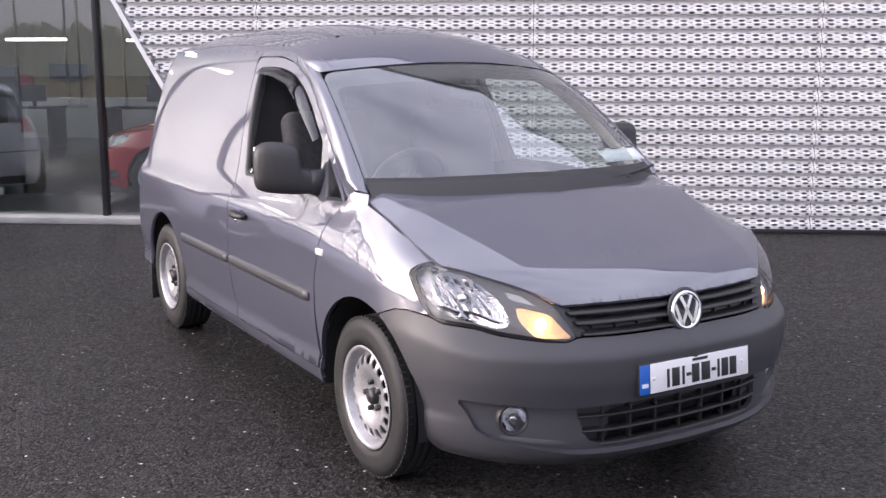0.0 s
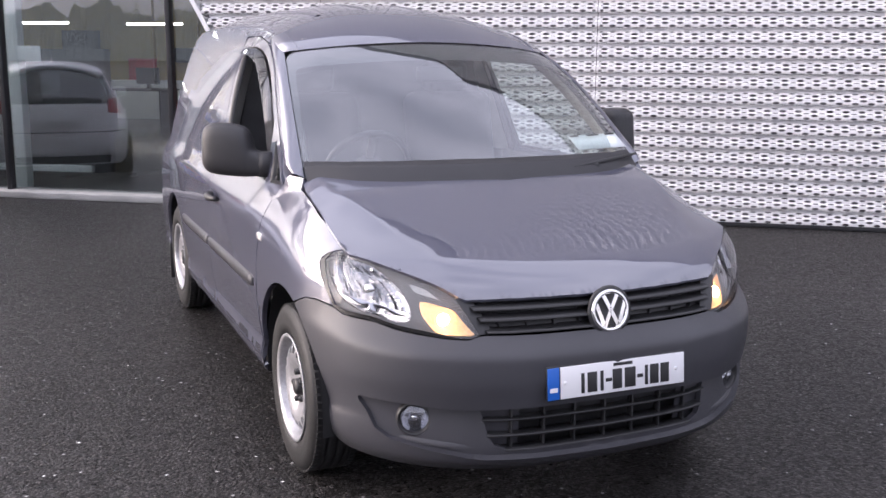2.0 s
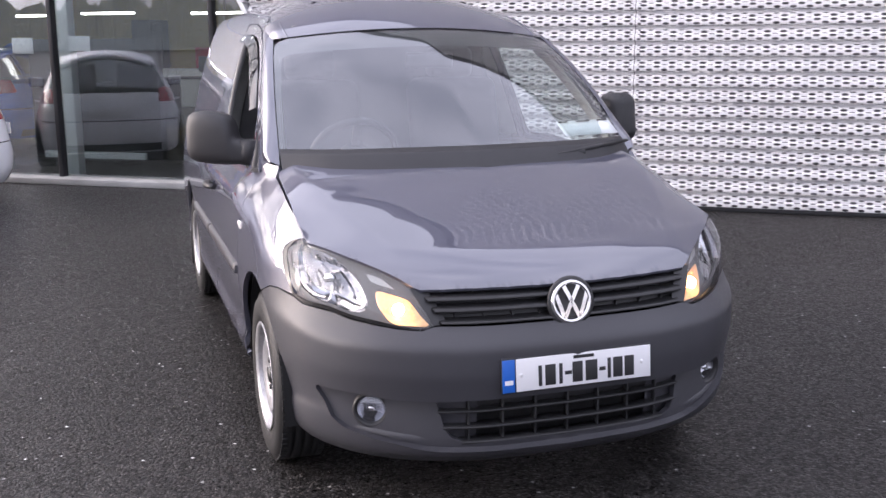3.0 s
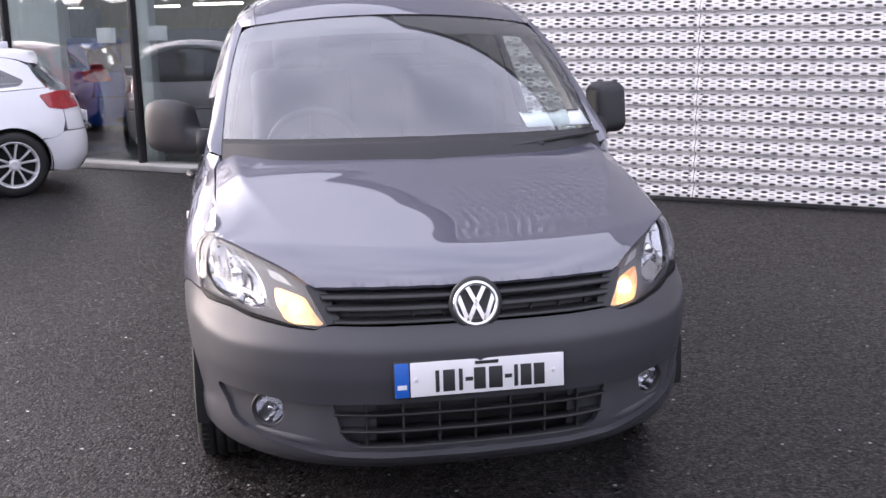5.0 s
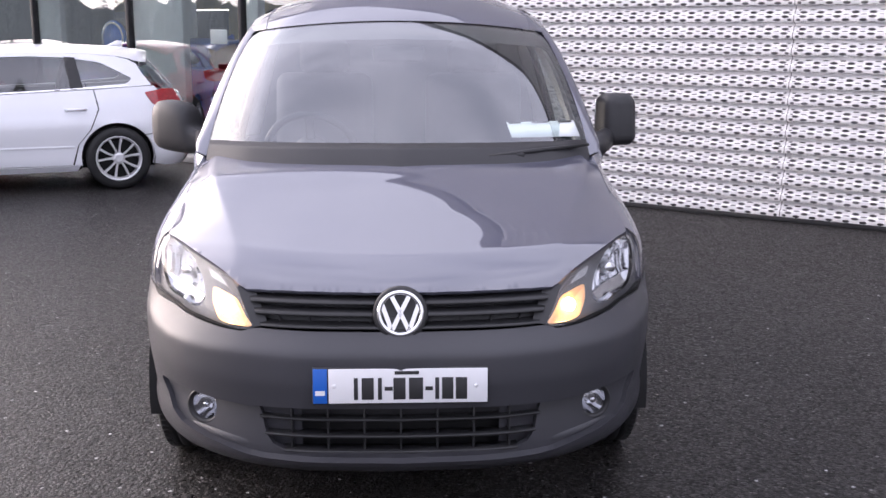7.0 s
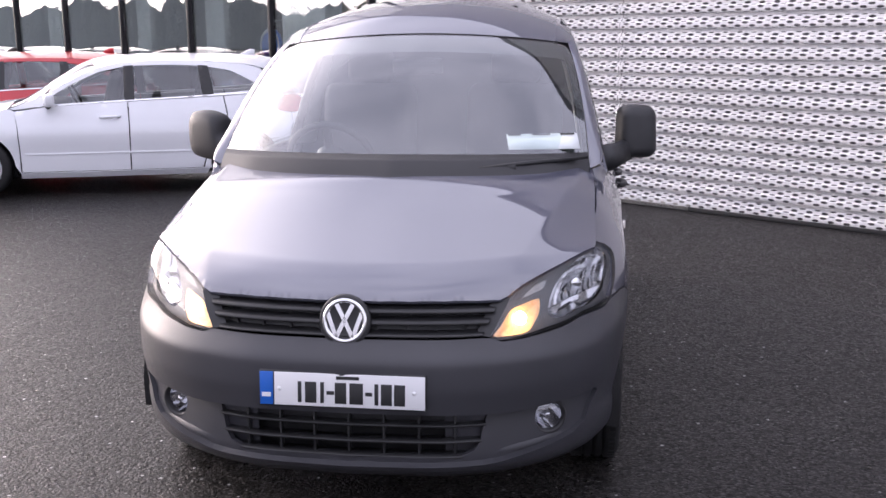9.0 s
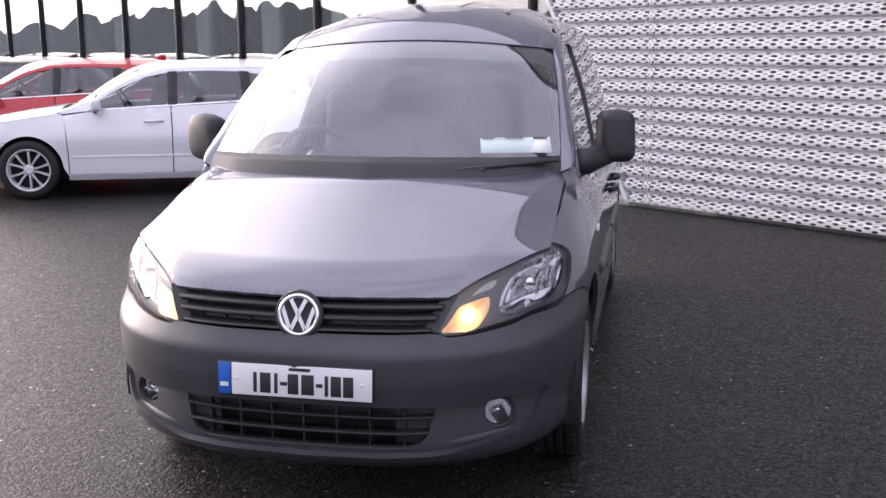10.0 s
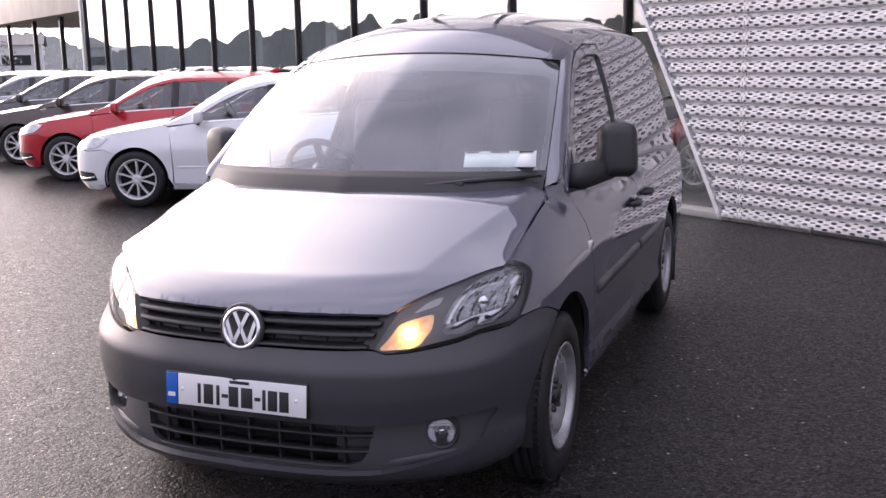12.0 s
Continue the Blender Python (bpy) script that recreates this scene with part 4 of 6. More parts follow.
# lower grille: dark box, long bars and uprights, with blanked ends
rows_ = []
for z in (0.255, 0.36, 0.46):
    rows_.append([(x, nose(x, z)[1] + 0.110, z) for x in np.linspace(-0.52, 0.52, 21)])
low = part("lower_grille", loft(rows_), VOID, VAN, "dark lower air intake with bars")
for z, hw, h in ((0.287, 0.362, 0.006), (0.337, 0.420, 0.0055), (0.389, 0.434, 0.0055), (0.432, 0.445, 0.004)):
    rows_ = []
    for x in np.linspace(-hw, hw, 33):
        y = nose(x, z)[1] + 0.020 + 0.17 * (z - 0.257)
        rows_.append([(x, y + 0.045, z - h - 0.003), (x, y + 0.001, z - h), (x, y - 0.002, z), (x, y + 0.002, z + h * 0.7), (x, y + 0.045, z + h)])
    part("slat", loft(rows_, closed=True), GRILLE, low)
for k in range(-3, 4):
    x = 0.112 * k
    y0 = nose(x, 0.36)[1] + 0.044
    part("upright", box(x, y0 + 0.020, 0.362, 0.007, 0.03, 0.148, 0.002), GRILLE, low)
for sx in (-1, 1):
    part("blank_end", loft([[(sx * x, nose(x, z)[1] + 0.068, z) for x in (0.305, 0.34, 0.38, 0.42, 0.47)] for z in (0.275, 0.33, 0.39, 0.445)]), BUMPER, low)
part("blank_top", loft([[(x, nose(x, z)[1] + 0.078, z) for x in np.linspace(-0.31, 0.31, 9)] for z in (0.389, 0.445)]), GRILLE, low)

# fog lamp pockets
FOG_LENS = glass("fog_lens", (0.95, 0.96, 0.98), 0.10)
for sx in (1, -1):
    c = recess_skin(FOG_S, FOG_Z)
    fog = part("fog_lamp", lathe([(0.05, 0.056), (0.03, 0.058), (-0.004, 0.0585), (-0.010, 0.055), (-0.006, 0.050)], 36, "y"), GRILLE, VAN, "round fog lamp in the bumper recess", m=pose(sx * c[0], c[1], c[2], 0, 0, sx * 20))
    M = pose(0, 0.004, 0)
    part("fog_rim", lathe([(0.03, 0.062), (-0.006, 0.060), (-0.012, 0.054), (-0.006, 0.047), (0.02, 0.045)], 36, "y"), GRILLE, fog, m=M)
    part("fog_reflector", lathe([(0.045, 0.001), (0.04, 0.02), (0.02, 0.038), (0.004, 0.046)], 32, "y"), REFLECTOR, fog, m=M)
    part("fog_bulb", lathe([(0.0, 0.001), (0.0, 0.010), (0.03, 0.012)], 16, "y"), CHROME, fog, m=M)
    fl = part("fog_glass", lathe([(-0.006, 0.001), (-0.005, 0.02), (-0.001, 0.036), (0.004, 0.046)], 32, "y"), FOG_LENS, fog, m=M)
    # fin in the recess under the lamp
    rows_ = []
    for i in range(13):
        t = i / 12
        z, sxx = 0.296 + 0.026 * t, SX(0.49) + (SX(0.69) - SX(0.49)) * t
        a, b, cc = recess_skin(sxx, z - 0.020), recess_skin(sxx, z), recess_skin(sxx, z + 0.018 * (1 - 0.6 * t))
        k = 0.011 * math.sin(math.pi * min(1, t * 0.95 + 0.02)) ** 0.7
        rows_.append([(sx * a[0], a[1] + 0.004, a[2]), (sx * (b[0] + k * 0.4), b[1] - k, b[2]), (sx * cc[0], cc[1] + 0.004, cc[2])])
    part("bumper_fin", loft(rows_), BUMPER, bumper)

# ---- van: wheels ----
def wheel_parts(parent, flip):
    """Steel wheel, outside towards +x, centre at the origin of the tyre's middle plane."""
    tread = [(-0.085, 0.21), (-0.097, 0.25), (-0.095, 0.285), (-0.080, 0.308), (-0.055, 0.315)]
    for g in (-0.035, 0.0, 0.035):
        tread += [(g - 0.014, 0.317), (g - 0.004, 0.3165), (g - 0.0035, 0.309), (g + 0.0035, 0.309), (g + 0.004, 0.3165), (g + 0.014, 0.317)]
    tread += [(0.055, 0.315), (0.080, 0.308), (0.094, 0.288), (0.098, 0.262), (0.097, 0.255), (0.099, 0.248), (0.095, 0.225), (0.088, 0.205), (0.07, 0.20)]
    tyre = part("tyre", lathe(tread, 72), RUBBER, parent, "black road tyre")
    blocks = bmesh.new()
    for i in range(72):
        a = 2 * math.pi * i / 72
        for x0 in (-0.068, 0.068):
            b = box(x0, 0, 0.3125, 0.022, 0.018, 0.008)
            b.transform(Matrix.Rotation(a, 4, "X"))
            me = bpy.data.meshes.new("t")
            b.to_mesh(me)
            b.free()
            blocks.from_mesh(me)
            bpy.data.meshes.remove(me)
    tagged(part("tread", blocks, RUBBER, tyre), kind="stuff")
    rim = part("rim", lathe([(-0.08, 0.19), (-0.05, 0.175), (0.05, 0.175), (0.075, 0.183), (0.086, 0.197), (0.091, 0.204), (0.095, 0.203), (0.093, 0.192), (0.084, 0.186), (0.066, 0.178), (0.052, 0.172)], 60), STEEL, parent, "silver steel rim")
    prof = pchip((0.0, 0.05, 0.075, 0.10, 0.125, 0.150, 0.168, 0.178), (0.052, 0.052, 0.060, 0.072, 0.078, 0.074, 0.060, 0.050))

    def disc(a, b):
        return (prof(math.hypot(a, b)), a, b)
    holes = []
    for i in range(18):
        t = 2 * math.pi * i / 18
        holes.append([(0.147 * math.cos(t) + 0.0215 * math.cos(k) * math.cos(t) - 0.0170 * math.sin(k) * math.sin(t),
                       0.147 * math.sin(t) + 0.0215 * math.cos(k) * math.sin(t) + 0.0170 * math.sin(k) * math.cos(t)) for k in (2 * math.pi * j / 12 for j in range(12))])
    part("wheel_disc", sheet(circle(0, 0, 0.177, 60), disc, holes, 0.012, 0.006), STEEL, rim, "pressed disc with round holes")
    part("wheel_back", lathe([(0.02, 0.17), (0.02, 0.05), (0.02, 0.001)], 32), VOID, rim)
    part("hub_cap", lathe([(0.050, 0.034), (0.070, 0.032), (0.078, 0.026), (0.080, 0.001)], 28), BLACK, parent, "black hub cap")
    for i in range(5):
        t = 2 * math.pi * (i + 0.25) / 5
        part("wheel_bolt", lathe([(0.050, 0.012), (0.072, 0.011), (0.074, 0.007), (0.070, 0.001)], 8), BLACK, parent, m=pose(0, 0.056 * math.cos(t), 0.056 * math.sin(t)))


first_wheel = part("wheel", lathe([(0.03, 0.001), (0.03, 0.06), (-0.02, 0.06), (-0.02, 0.001)], 24), VOID, VAN, "silver steel wheel with black hub", m=pose(0.775, ARCH_F, 0.3165))
wheel_parts(first_wheel, False)
for sx, y, spin in ((1, ARCH_R, 40), (-1, ARCH_F, 15), (-1, ARCH_R, 70)):
    copy_thing(first_wheel, pose(sx * 0.775, y, 0.3165, 0, 0, 0 if sx > 0 else 180) @ pose(0, 0, 0, spin, 0, 0))

# wheel housings, mud flaps, underside
for sx in (1, -1):
    for cy in (ARCH_F, ARCH_R):
        rows_ = []
        for x in (0.50, 0.86):
            rows_.append([(sx * x, cy + 0.402 * math.cos(radians(a)), ARCH_Z + 0.402 * math.sin(radians(a))) for a in range(-8, 189, 7)])
        part("wheel_housing", loft(rows_), VOID, VAN)
        part("arch_wall", box(sx * 0.50, cy, 0.42, 0.02, 0.84, 0.62), VOID, VAN)
        # lip of the arch
        rows_ = []
        for a in range(2, 179, 4):
            cyy, czz = math.cos(radians(a)), math.sin(radians(a))
            o = Vector(flank(cy + 0.398 * cyy, ARCH_Z + 0.398 * czz))
            rows_.append([(sx * (o.x - 0.02), o.y - 0.004 * cyy, o.z - 0.004 * czz), (sx * (o.x + 0.0005), o.y - 0.002 * cyy, o.z - 0.002 * czz), (sx * (o.x - 0.002), o.y + 0.012 * cyy, o.z + 0.012 * czz), (sx * (o.x - 0.014), o.y + 0.018 * cyy, o.z + 0.018 * czz)])
        if cy == ARCH_R:
            part("arch_lip", loft(rows_), PAINT, VAN)
    part("mud_flap", box(sx * 0.730, 1.285, 0.235, 0.14, 0.012, 0.27, 0.005), BLACK, VAN, "black rubber mud flap", m=pose(0, 0, 0, 0, 0, 0))
    part("mud_flap", box(sx * 0.775, 3.965, 0.235, 0.19, 0.012, 0.27, 0.005), BLACK, VAN, "black rubber mud flap")
part("underside", box(0, 2.2, 0.30, 1.06, 3.9, 0.10, 0.02), VOID, VAN)
part("under_side_rail", box(0, 2.22, 0.30, 1.62, 1.85, 0.08, 0.02), VOID, VAN)
part("front_core", box(0, 0.42, 0.42, 1.1, 0.30, 0.36, 0.02), VOID, VAN)

# ---- van: mirrors, handles, strips ----
def blob(cx, cy, cz, sx, sy, sz, bevel, seg=5, m=None):
    return box(cx, cy, cz, sx, sy, sz, bevel, seg, m)


MIRROR_GLASS = material("mirror_glass", (0.75, 0.77, 0.80), 0.03, 1.0)


def mirror_shell(inner, outer, deep):
    """One moulding: a low arm that swells into the upright head. It runs from the door outwards."""
    stations = ((0.0, -0.052, 0.036, 0.036), (0.10, -0.058, 0.038, 0.044), (0.24, -0.062, 0.040, 0.050), (0.315, -0.066, 0.046, 0.056), (0.345, -0.068, 0.066, 0.060), (0.365, -0.069, 0.100, 0.062), (0.40, -0.070, 0.124, 0.064), (0.46, -0.072, 0.135, 0.066),
                (0.62, -0.074, 0.142, 0.068), (0.78, -0.074, 0.140, 0.067), (0.89, -0.071, 0.132, 0.062), (0.95, -0.063, 0.117, 0.052), (0.985, -0.048, 0.095, 0.036), (1.0, -0.02, 0.06, 0.012))
    a, b = Vector(inner), Vector(outer)
    d = (b - a)
    side = Vector((d.x, d.y, 0)).normalized().cross(Vector((0, 0, 1)))
    rows = []
    for t, lo, hi, half in stations:
        c = a + d * t
        row = []
        for k in range(28):
            g = 2 * math.pi * k / 28
            cx, cz = (math.copysign(abs(f(g)) ** 0.62, f(g)) for f in (math.cos, math.sin))
            h = (lo + hi) / 2 + (hi - lo) / 2 * cz
            row.append(tuple(c + side * (half * cx * deep) + Vector((0, 0, h))))
        rows.append(row)
    return loft(rows, closed=True, cap=True)


for sx in (1, -1):
    if sx < 0:
        mirror = part("door_mirror", mirror_shell((-0.770, 1.405, 1.105), (-1.036, 1.570, 1.132), 1.0), MIRROR_PLASTIC, VAN, "dark plastic door mirror, low arm and upright head")
        part("arm_joint", tube([(-0.812, 1.425, z) for z in (1.050, 1.10, 1.150)], [0.040, 0.046, 0.040], 14), MIRROR_PLASTIC, mirror)
        mg_m = pose(-0.955, 1.585, 1.165, 0, 0, -30)
    else:
        body = blob(0, 0, 0, 0.178, 0.135, 0.235, 0.050, 6)
        for v in body.verts:
            k = (v.co.z + 0.1175) / 0.235
            v.co.y += 0.018 * k
            v.co.x += 0.012 * k if v.co.x < 0 else -0.004 * k
        mirror = part("door_mirror", body, MIRROR_PLASTIC, VAN, "large dark plastic door mirror", m=pose(0.938, 1.520, 1.184, 0, 0, 20) @ Matrix.Diagonal((0.96, 1, 0.95, 1)))
        rows_ = []
        for p, w, h in (((0.770, 1.310, 1.086), 0.050, 0.056), ((0.84, 1.36, 1.092), 0.050, 0.056), ((0.875, 1.455, 1.100), 0.056, 0.052), ((0.92, 1.545, 1.112), 0.056, 0.050)):
            rows_.append([tuple(Vector(p) + Vector((-0.35 * w * math.cos(t), w * math.cos(t) * 0.9, h * math.sin(t)))) for t in (2 * math.pi * k / 18 for k in range(18))])
        part("mirror_arm", loft(rows_, closed=True, cap=True), MIRROR_PLASTIC, VAN)
        mg_m = pose(0, 0.066, 0.01)
    part("mirror_glass", box(0, 0, 0, 0.14, 0.006, 0.15, 0.003), MIRROR_GLASS, mirror, m=mg_m)
    # triangle carrier at the pillar's foot
    tri = rounded([(1.40, 1.030, 0.01), (1.452, 1.25, 0.01), (1.30, 1.135, 0.02), (1.275, 1.03, 0.01)], 0.01)
    # handle
    hx = flank(2.2, 0.86)[0]
    dish = part("handle_dish", lathe([(-0.012, 0.001), (-0.010, 0.03), (0.000, 0.052), (0.003, 0.058)], 28), PAINT, VAN, m=pose(sx * (hx - 0.002), 2.16, 0.838, 0, 0, 0 if sx > 0 else 180))
    hb = []
    for i in range(9):
        t = i / 8
        hb.append((sx * (hx + 0.008 + 0.028 * math.sin(math.pi * t) ** 0.6), 2.09 + 0.19 * t, 0.868 + 0.003 * t))
    part("door_handle", tube(hb, [0.011 + 0.005 * math.sin(math.pi * i / 8) for i in range(9)], 12), BLACK, VAN, "black door handle")
    part("lock", lathe([(0.0, 0.013), (0.006, 0.012), (0.007, 0.001)], 16), CHROME, VAN, m=pose(sx * (hx + 0.0), 2.25, 0.838, 0, 0, 0 if sx > 0 else 180))
    if sx > 0:
        hb = [(sx * (flank(2.6, 0.88)[0] + 0.006 + 0.026 * math.sin(math.pi * i / 8) ** 0.6), 2.50 + 0.17 * i / 8, 0.872) for i in range(9)]
        part("door_handle", tube(hb, [0.011 + 0.005 * math.sin(math.pi * i / 8) for i in range(9)], 12), BLACK, VAN, "black door handle")
    # rubbing strips
    for y0, y1 in ((1.335, 2.345), (2.362, 3.17)):
        rows_ = []
        n = 22
        for i in range(n):
            y = y0 + (y1 - y0) * i / (n - 1)
            e = 0.006 if i in (0, n - 1) else 0.0
            x = flank(y, 0.63)[0]
            zc = 0.630 - 0.004 * (y - 1.3)
            rows_.append([(sx * (x - 0.004), y, zc - 0.026 + e), (sx * (x + 0.008 - e), y, zc - 0.023 + e), (sx * (x + 0.013 - e), y, zc - 0.010), (sx * (x + 0.013 - e), y, zc + 0.012), (sx * (x + 0.007 - e), y, zc + 0.023 - e), (sx * (x - 0.004), y, zc + 0.026 - e)])
        part("rubbing_strip", loft(rows_, cap=True), BUMPER, VAN, "dark plastic rubbing strip")
    # side repeater
    ry, rz = 1.245, 0.832
    rx = flank(ry, rz)[0]
    part("side_repeater", box(0, 0, 0, 0.016, 0.062, 0.030, 0.008, 3), material("clear_repeater", (0.85, 0.82, 0.80), 0.15, 0.1, coat=1.0), VAN, "clear side repeater", m=pose(sx * rx, ry, rz, 0, 0, -sx * 2))
    # fuel flap outline and sill mark are too faint to show
    # window: the driver's is lowered
    drop = 0.30 if sx < 0 else 0.0

    def pane_skin(y, z):
        p = flank(y, z)
        return (p[0] - 0.012, p[1], p[2])
    wpoly = [(y, z) for y, z in rounded(door_win)]
    big = [((y - 1.9) * 1.02 + 1.9, (z - 1.3) * 1.02 + 1.3) for y, z in wpoly]
    if sx > 0:
        part("side_window", sheet(big, pane_skin, (), 0.05, 0.0), CAB_GLASS, VAN, "closed side window reflecting the screen").visible_shadow = False
    else:
        low_w = [(y, z) for y, z in ((1.40, 1.00), (2.30, 1.00), (2.32, 1.085), (1.41, 1.085))]
        part("side_window", sheet(low_w, pane_skin, (), 0.05, 0.0, mirror=True), CAB_GLASS, VAN, "lowered side window").visible_shadow = False
    qpoly = [((y - 1.3) * 1.03 + 1.3, (z - 1.08) * 1.03 + 1.08) for y, z in rounded(quarter_win)]
    part("quarter_window", sheet(qpoly, pane_skin, (), 0.03, 0.0, mirror=sx < 0), CAB_GLASS, VAN).visible_shadow = False
    # black seals round the openings
    for loop, r in ((rounded(door_win), 0.009), (rounded(quarter_win), 0.006)):
        pts = [flank(y, z) for y, z in dense(loop, 0.04)]
        rows_ = [[(sx * (p[0] - 0.002), p[1], p[2]) for p in pts], ]
        cy = sum(p[1] for p in pts) / len(pts)
        cz = sum(p[2] for p in pts) / len(pts)
        ins = []
        for p in pts:
            dy, dz = cy - p[1], cz - p[2]
            L = math.hypot(dy, dz)
            ins.append((sx * (p[0] - 0.007), p[1] + dy / L * r * 2.2, p[2] + dz / L * r * 2.2))
        part("window_seal", loft([[(sx * (p[0] + 0.0005), p[1], p[2]) for p in pts], ins, [(a[0] - sx * 0.014, a[1], a[2]) for a in ins]], closed=True), BLACK, VAN)
    # clear smoked wind deflector along the window's top
    up = [(1.50, 1.275), (1.62, 1.365), (1.78, 1.455), (1.98, 1.535), (2.20, 1.570), (2.42, 1.575)]
    dn = [(1.502, 1.262), (1.636, 1.336), (1.798, 1.422), (1.988, 1.500), (2.20, 1.534), (2.41, 1.540)]
    rows_ = []
    for lift, line in ((0.004, up), (0.022, [((a[0] + b[0]) / 2, (a[1] + b[1]) / 2) for a, b in zip(up, dn)]), (0.030, dn)):
        rows_.append([(sx * (flank(y, z)[0] + lift), y, z) for y, z in line])
    if sx < 0:
        DEFLECT = glass("smoked_acrylic", (0.24, 0.24, 0.25), 0.03)
        part("wind_deflector", loft(rows_), DEFLECT, VAN, "smoked wind deflector over the window")
    # quarter panel beads, roof rail
    rows_ = []
    for i in range(30):
        y = 2.03 + 2.09 * i / 29
        e = flank(y, ROOF_E(y))
        rows_.append([(sx * (e[0] + 0.003), y, e[2] - 0.006), (sx * (e[0] - 0.004), y, e[2] + 0.004), (sx * (e[0] - 0.014), y, e[2] + 0.010)])
    part("roof_rail", loft(rows_), PAINT, VAN)
# seam mouldings from the windscreen's upper corners up the roof
for sx in (1, -1):
    rows_ = []
    for i in range(9):
        p = roof_row(-1 + 0.97 * i / 8, 41)[39 if sx > 0 else 3]
        rows_.append([(p[0] - 0.007, p[1], p[2] - 0.004), (p[0], p[1], p[2] + 0.005), (p[0] + 0.007, p[1], p[2] - 0.004)])
    part("roof_moulding", loft(rows_), PAINT, VAN)
for x in (-0.36, -0.13, 0.13, 0.36):
    rows_ = []
    for i in range(24):
        y = 2.12 + 1.9 * i / 23
        e = flank(y, ROOF_E(y))
        z = ROOF_E(y) + (ROOF_C(y) - ROOF_E(y)) * (1 - (abs(x) / e[0]) ** 2.4)
        k = min(1, i / 1.5, (23 - i) / 1.5)
        rows_.append([(x - 0.045, y, z - 0.014), (x - 0.022, y, z + 0.003 * k), (x + 0.022, y, z + 0.003 * k), (x + 0.045, y, z - 0.014)])
    part("roof_rib", loft(rows_), PAINT, VAN)

# wiper
part("wiper_arm", tube([(0.36, 0.90, 1.083), (0.50, 0.955, 1.100), (0.62, 1.01, 1.113), (0.70, 1.045, 1.121)], [0.011, 0.010, 0.008, 0.006], 8), BLACK, VAN, "black wiper arm")
part("wiper_blade", tube([(0.33, 0.885, 1.098), (0.50, 0.94, 1.112), (0.735, 1.06, 1.124)], [0.006, 0.009, 0.006], 8), BLACK, VAN, "black wiper blade")
part("wiper_hinge", box(0.44, 0.925, 1.094, 0.06, 0.03, 0.03, 0.008), BLACK, VAN)

# ---- van: cab inside ----
TRIM_GREY = material("grey_cab_trim", (0.10, 0.10, 0.105), 0.7, noise_scale=8, noise_amount=0.15, bump=0.2, bump_scale=400)
TRIM_LIGHT = material("pale_cab_trim", (0.38, 0.38, 0.37), 0.7, noise_scale=5, noise_amount=0.1)
CLOTH = material("dark_seat_cloth", (0.05, 0.05, 0.055), 0.9, noise_scale=30, noise_amount=0.25, bump=0.4, bump_scale=300)
rows_ = []
for x in np.linspace(-0.74, 0.74, 17):
    hump = 0.03 * math.exp(-((x + 0.37) / 0.2) ** 2)
    yb = WS_B(min(abs(x), 0.74))
    rows_.append([(x, yb + 0.03, 1.055), (x, yb + 0.16, 1.085 + hump * 0.5), (x, 1.30, 1.075 + hump), (x, 1.38, 1.03 + hump), (x, 1.42, 0.93), (x, 1.40, 0.60)])
part("dashboard", loft(rows_), TRIM_GREY, VAN, "grey moulded dashboard")
SW = pose(-0.37, 1.43, 1.055, -62, 0, 0)
ring_pts = [(0.185 * math.cos(a), 0.185 * math.sin(a), 0) for a in (2 * math.pi * k / 40 for k in range(41))]
wheel_s = part("steering_wheel", tube(ring_pts, 0.015, 10, cap=False), BLACK, VAN, "black steering wheel", m=SW)
part("boss", lathe([(-0.03, 0.001), (-0.03, 0.06), (0.01, 0.075), (0.02, 0.05), (0.024, 0.001)], 24, "z"), BLACK, wheel_s)
for a in (0, 180, 270):
    part("spoke", box(0.12, 0, 0, 0.13, 0.035, 0.014, 0.005, m=Matrix.Rotation(radians(a), 4, "Z")), BLACK, wheel_s)
for x in (-0.37, 0.37):
    part("seat_cushion", blob(x, 1.95, 0.70, 0.50, 0.50, 0.16, 0.06, 4), CLOTH, VAN, "dark cloth seat")
    part("seat_back", blob(0, 0, 0, 0.48, 0.14, 0.62, 0.06, 4), CLOTH, VAN, m=pose(x, 2.24, 1.05, -14, 0, 0))
    part("head_restraint", blob(x, 2.33, 1.43, 0.25, 0.09, 0.16, 0.04, 4), CLOTH, VAN)
bulk = [(-0.80, 0.35), (0.80, 0.35), (0.80, 1.05), (0.62, 1.60), (0.45, 1.70), (-0.45, 1.70), (-0.62, 1.60), (-0.80, 1.05)]
part("bulkhead", sheet(bulk, lambda x, z: (x, 2.50, z), (), 0.2, 0.02), TRIM_GREY, VAN, "plain steel bulkhead behind the seats")
part("cab_floor", box(0, 1.8, 0.40, 1.5, 1.4, 0.04), VOID, VAN)
part("headliner", loft([[(x, y, ROOF_E(max(y, 2.03)) + (ROOF_C(max(y, 1.7)) - ROOF_E(max(y, 2.03))) * (1 - (abs(x) / 0.6) ** 2.4) * 0.9 - 0.03) for x in np.linspace(-0.55, 0.55, 11)] for y in (1.80, 2.0, 2.2, 2.5)]), TRIM_LIGHT, VAN)
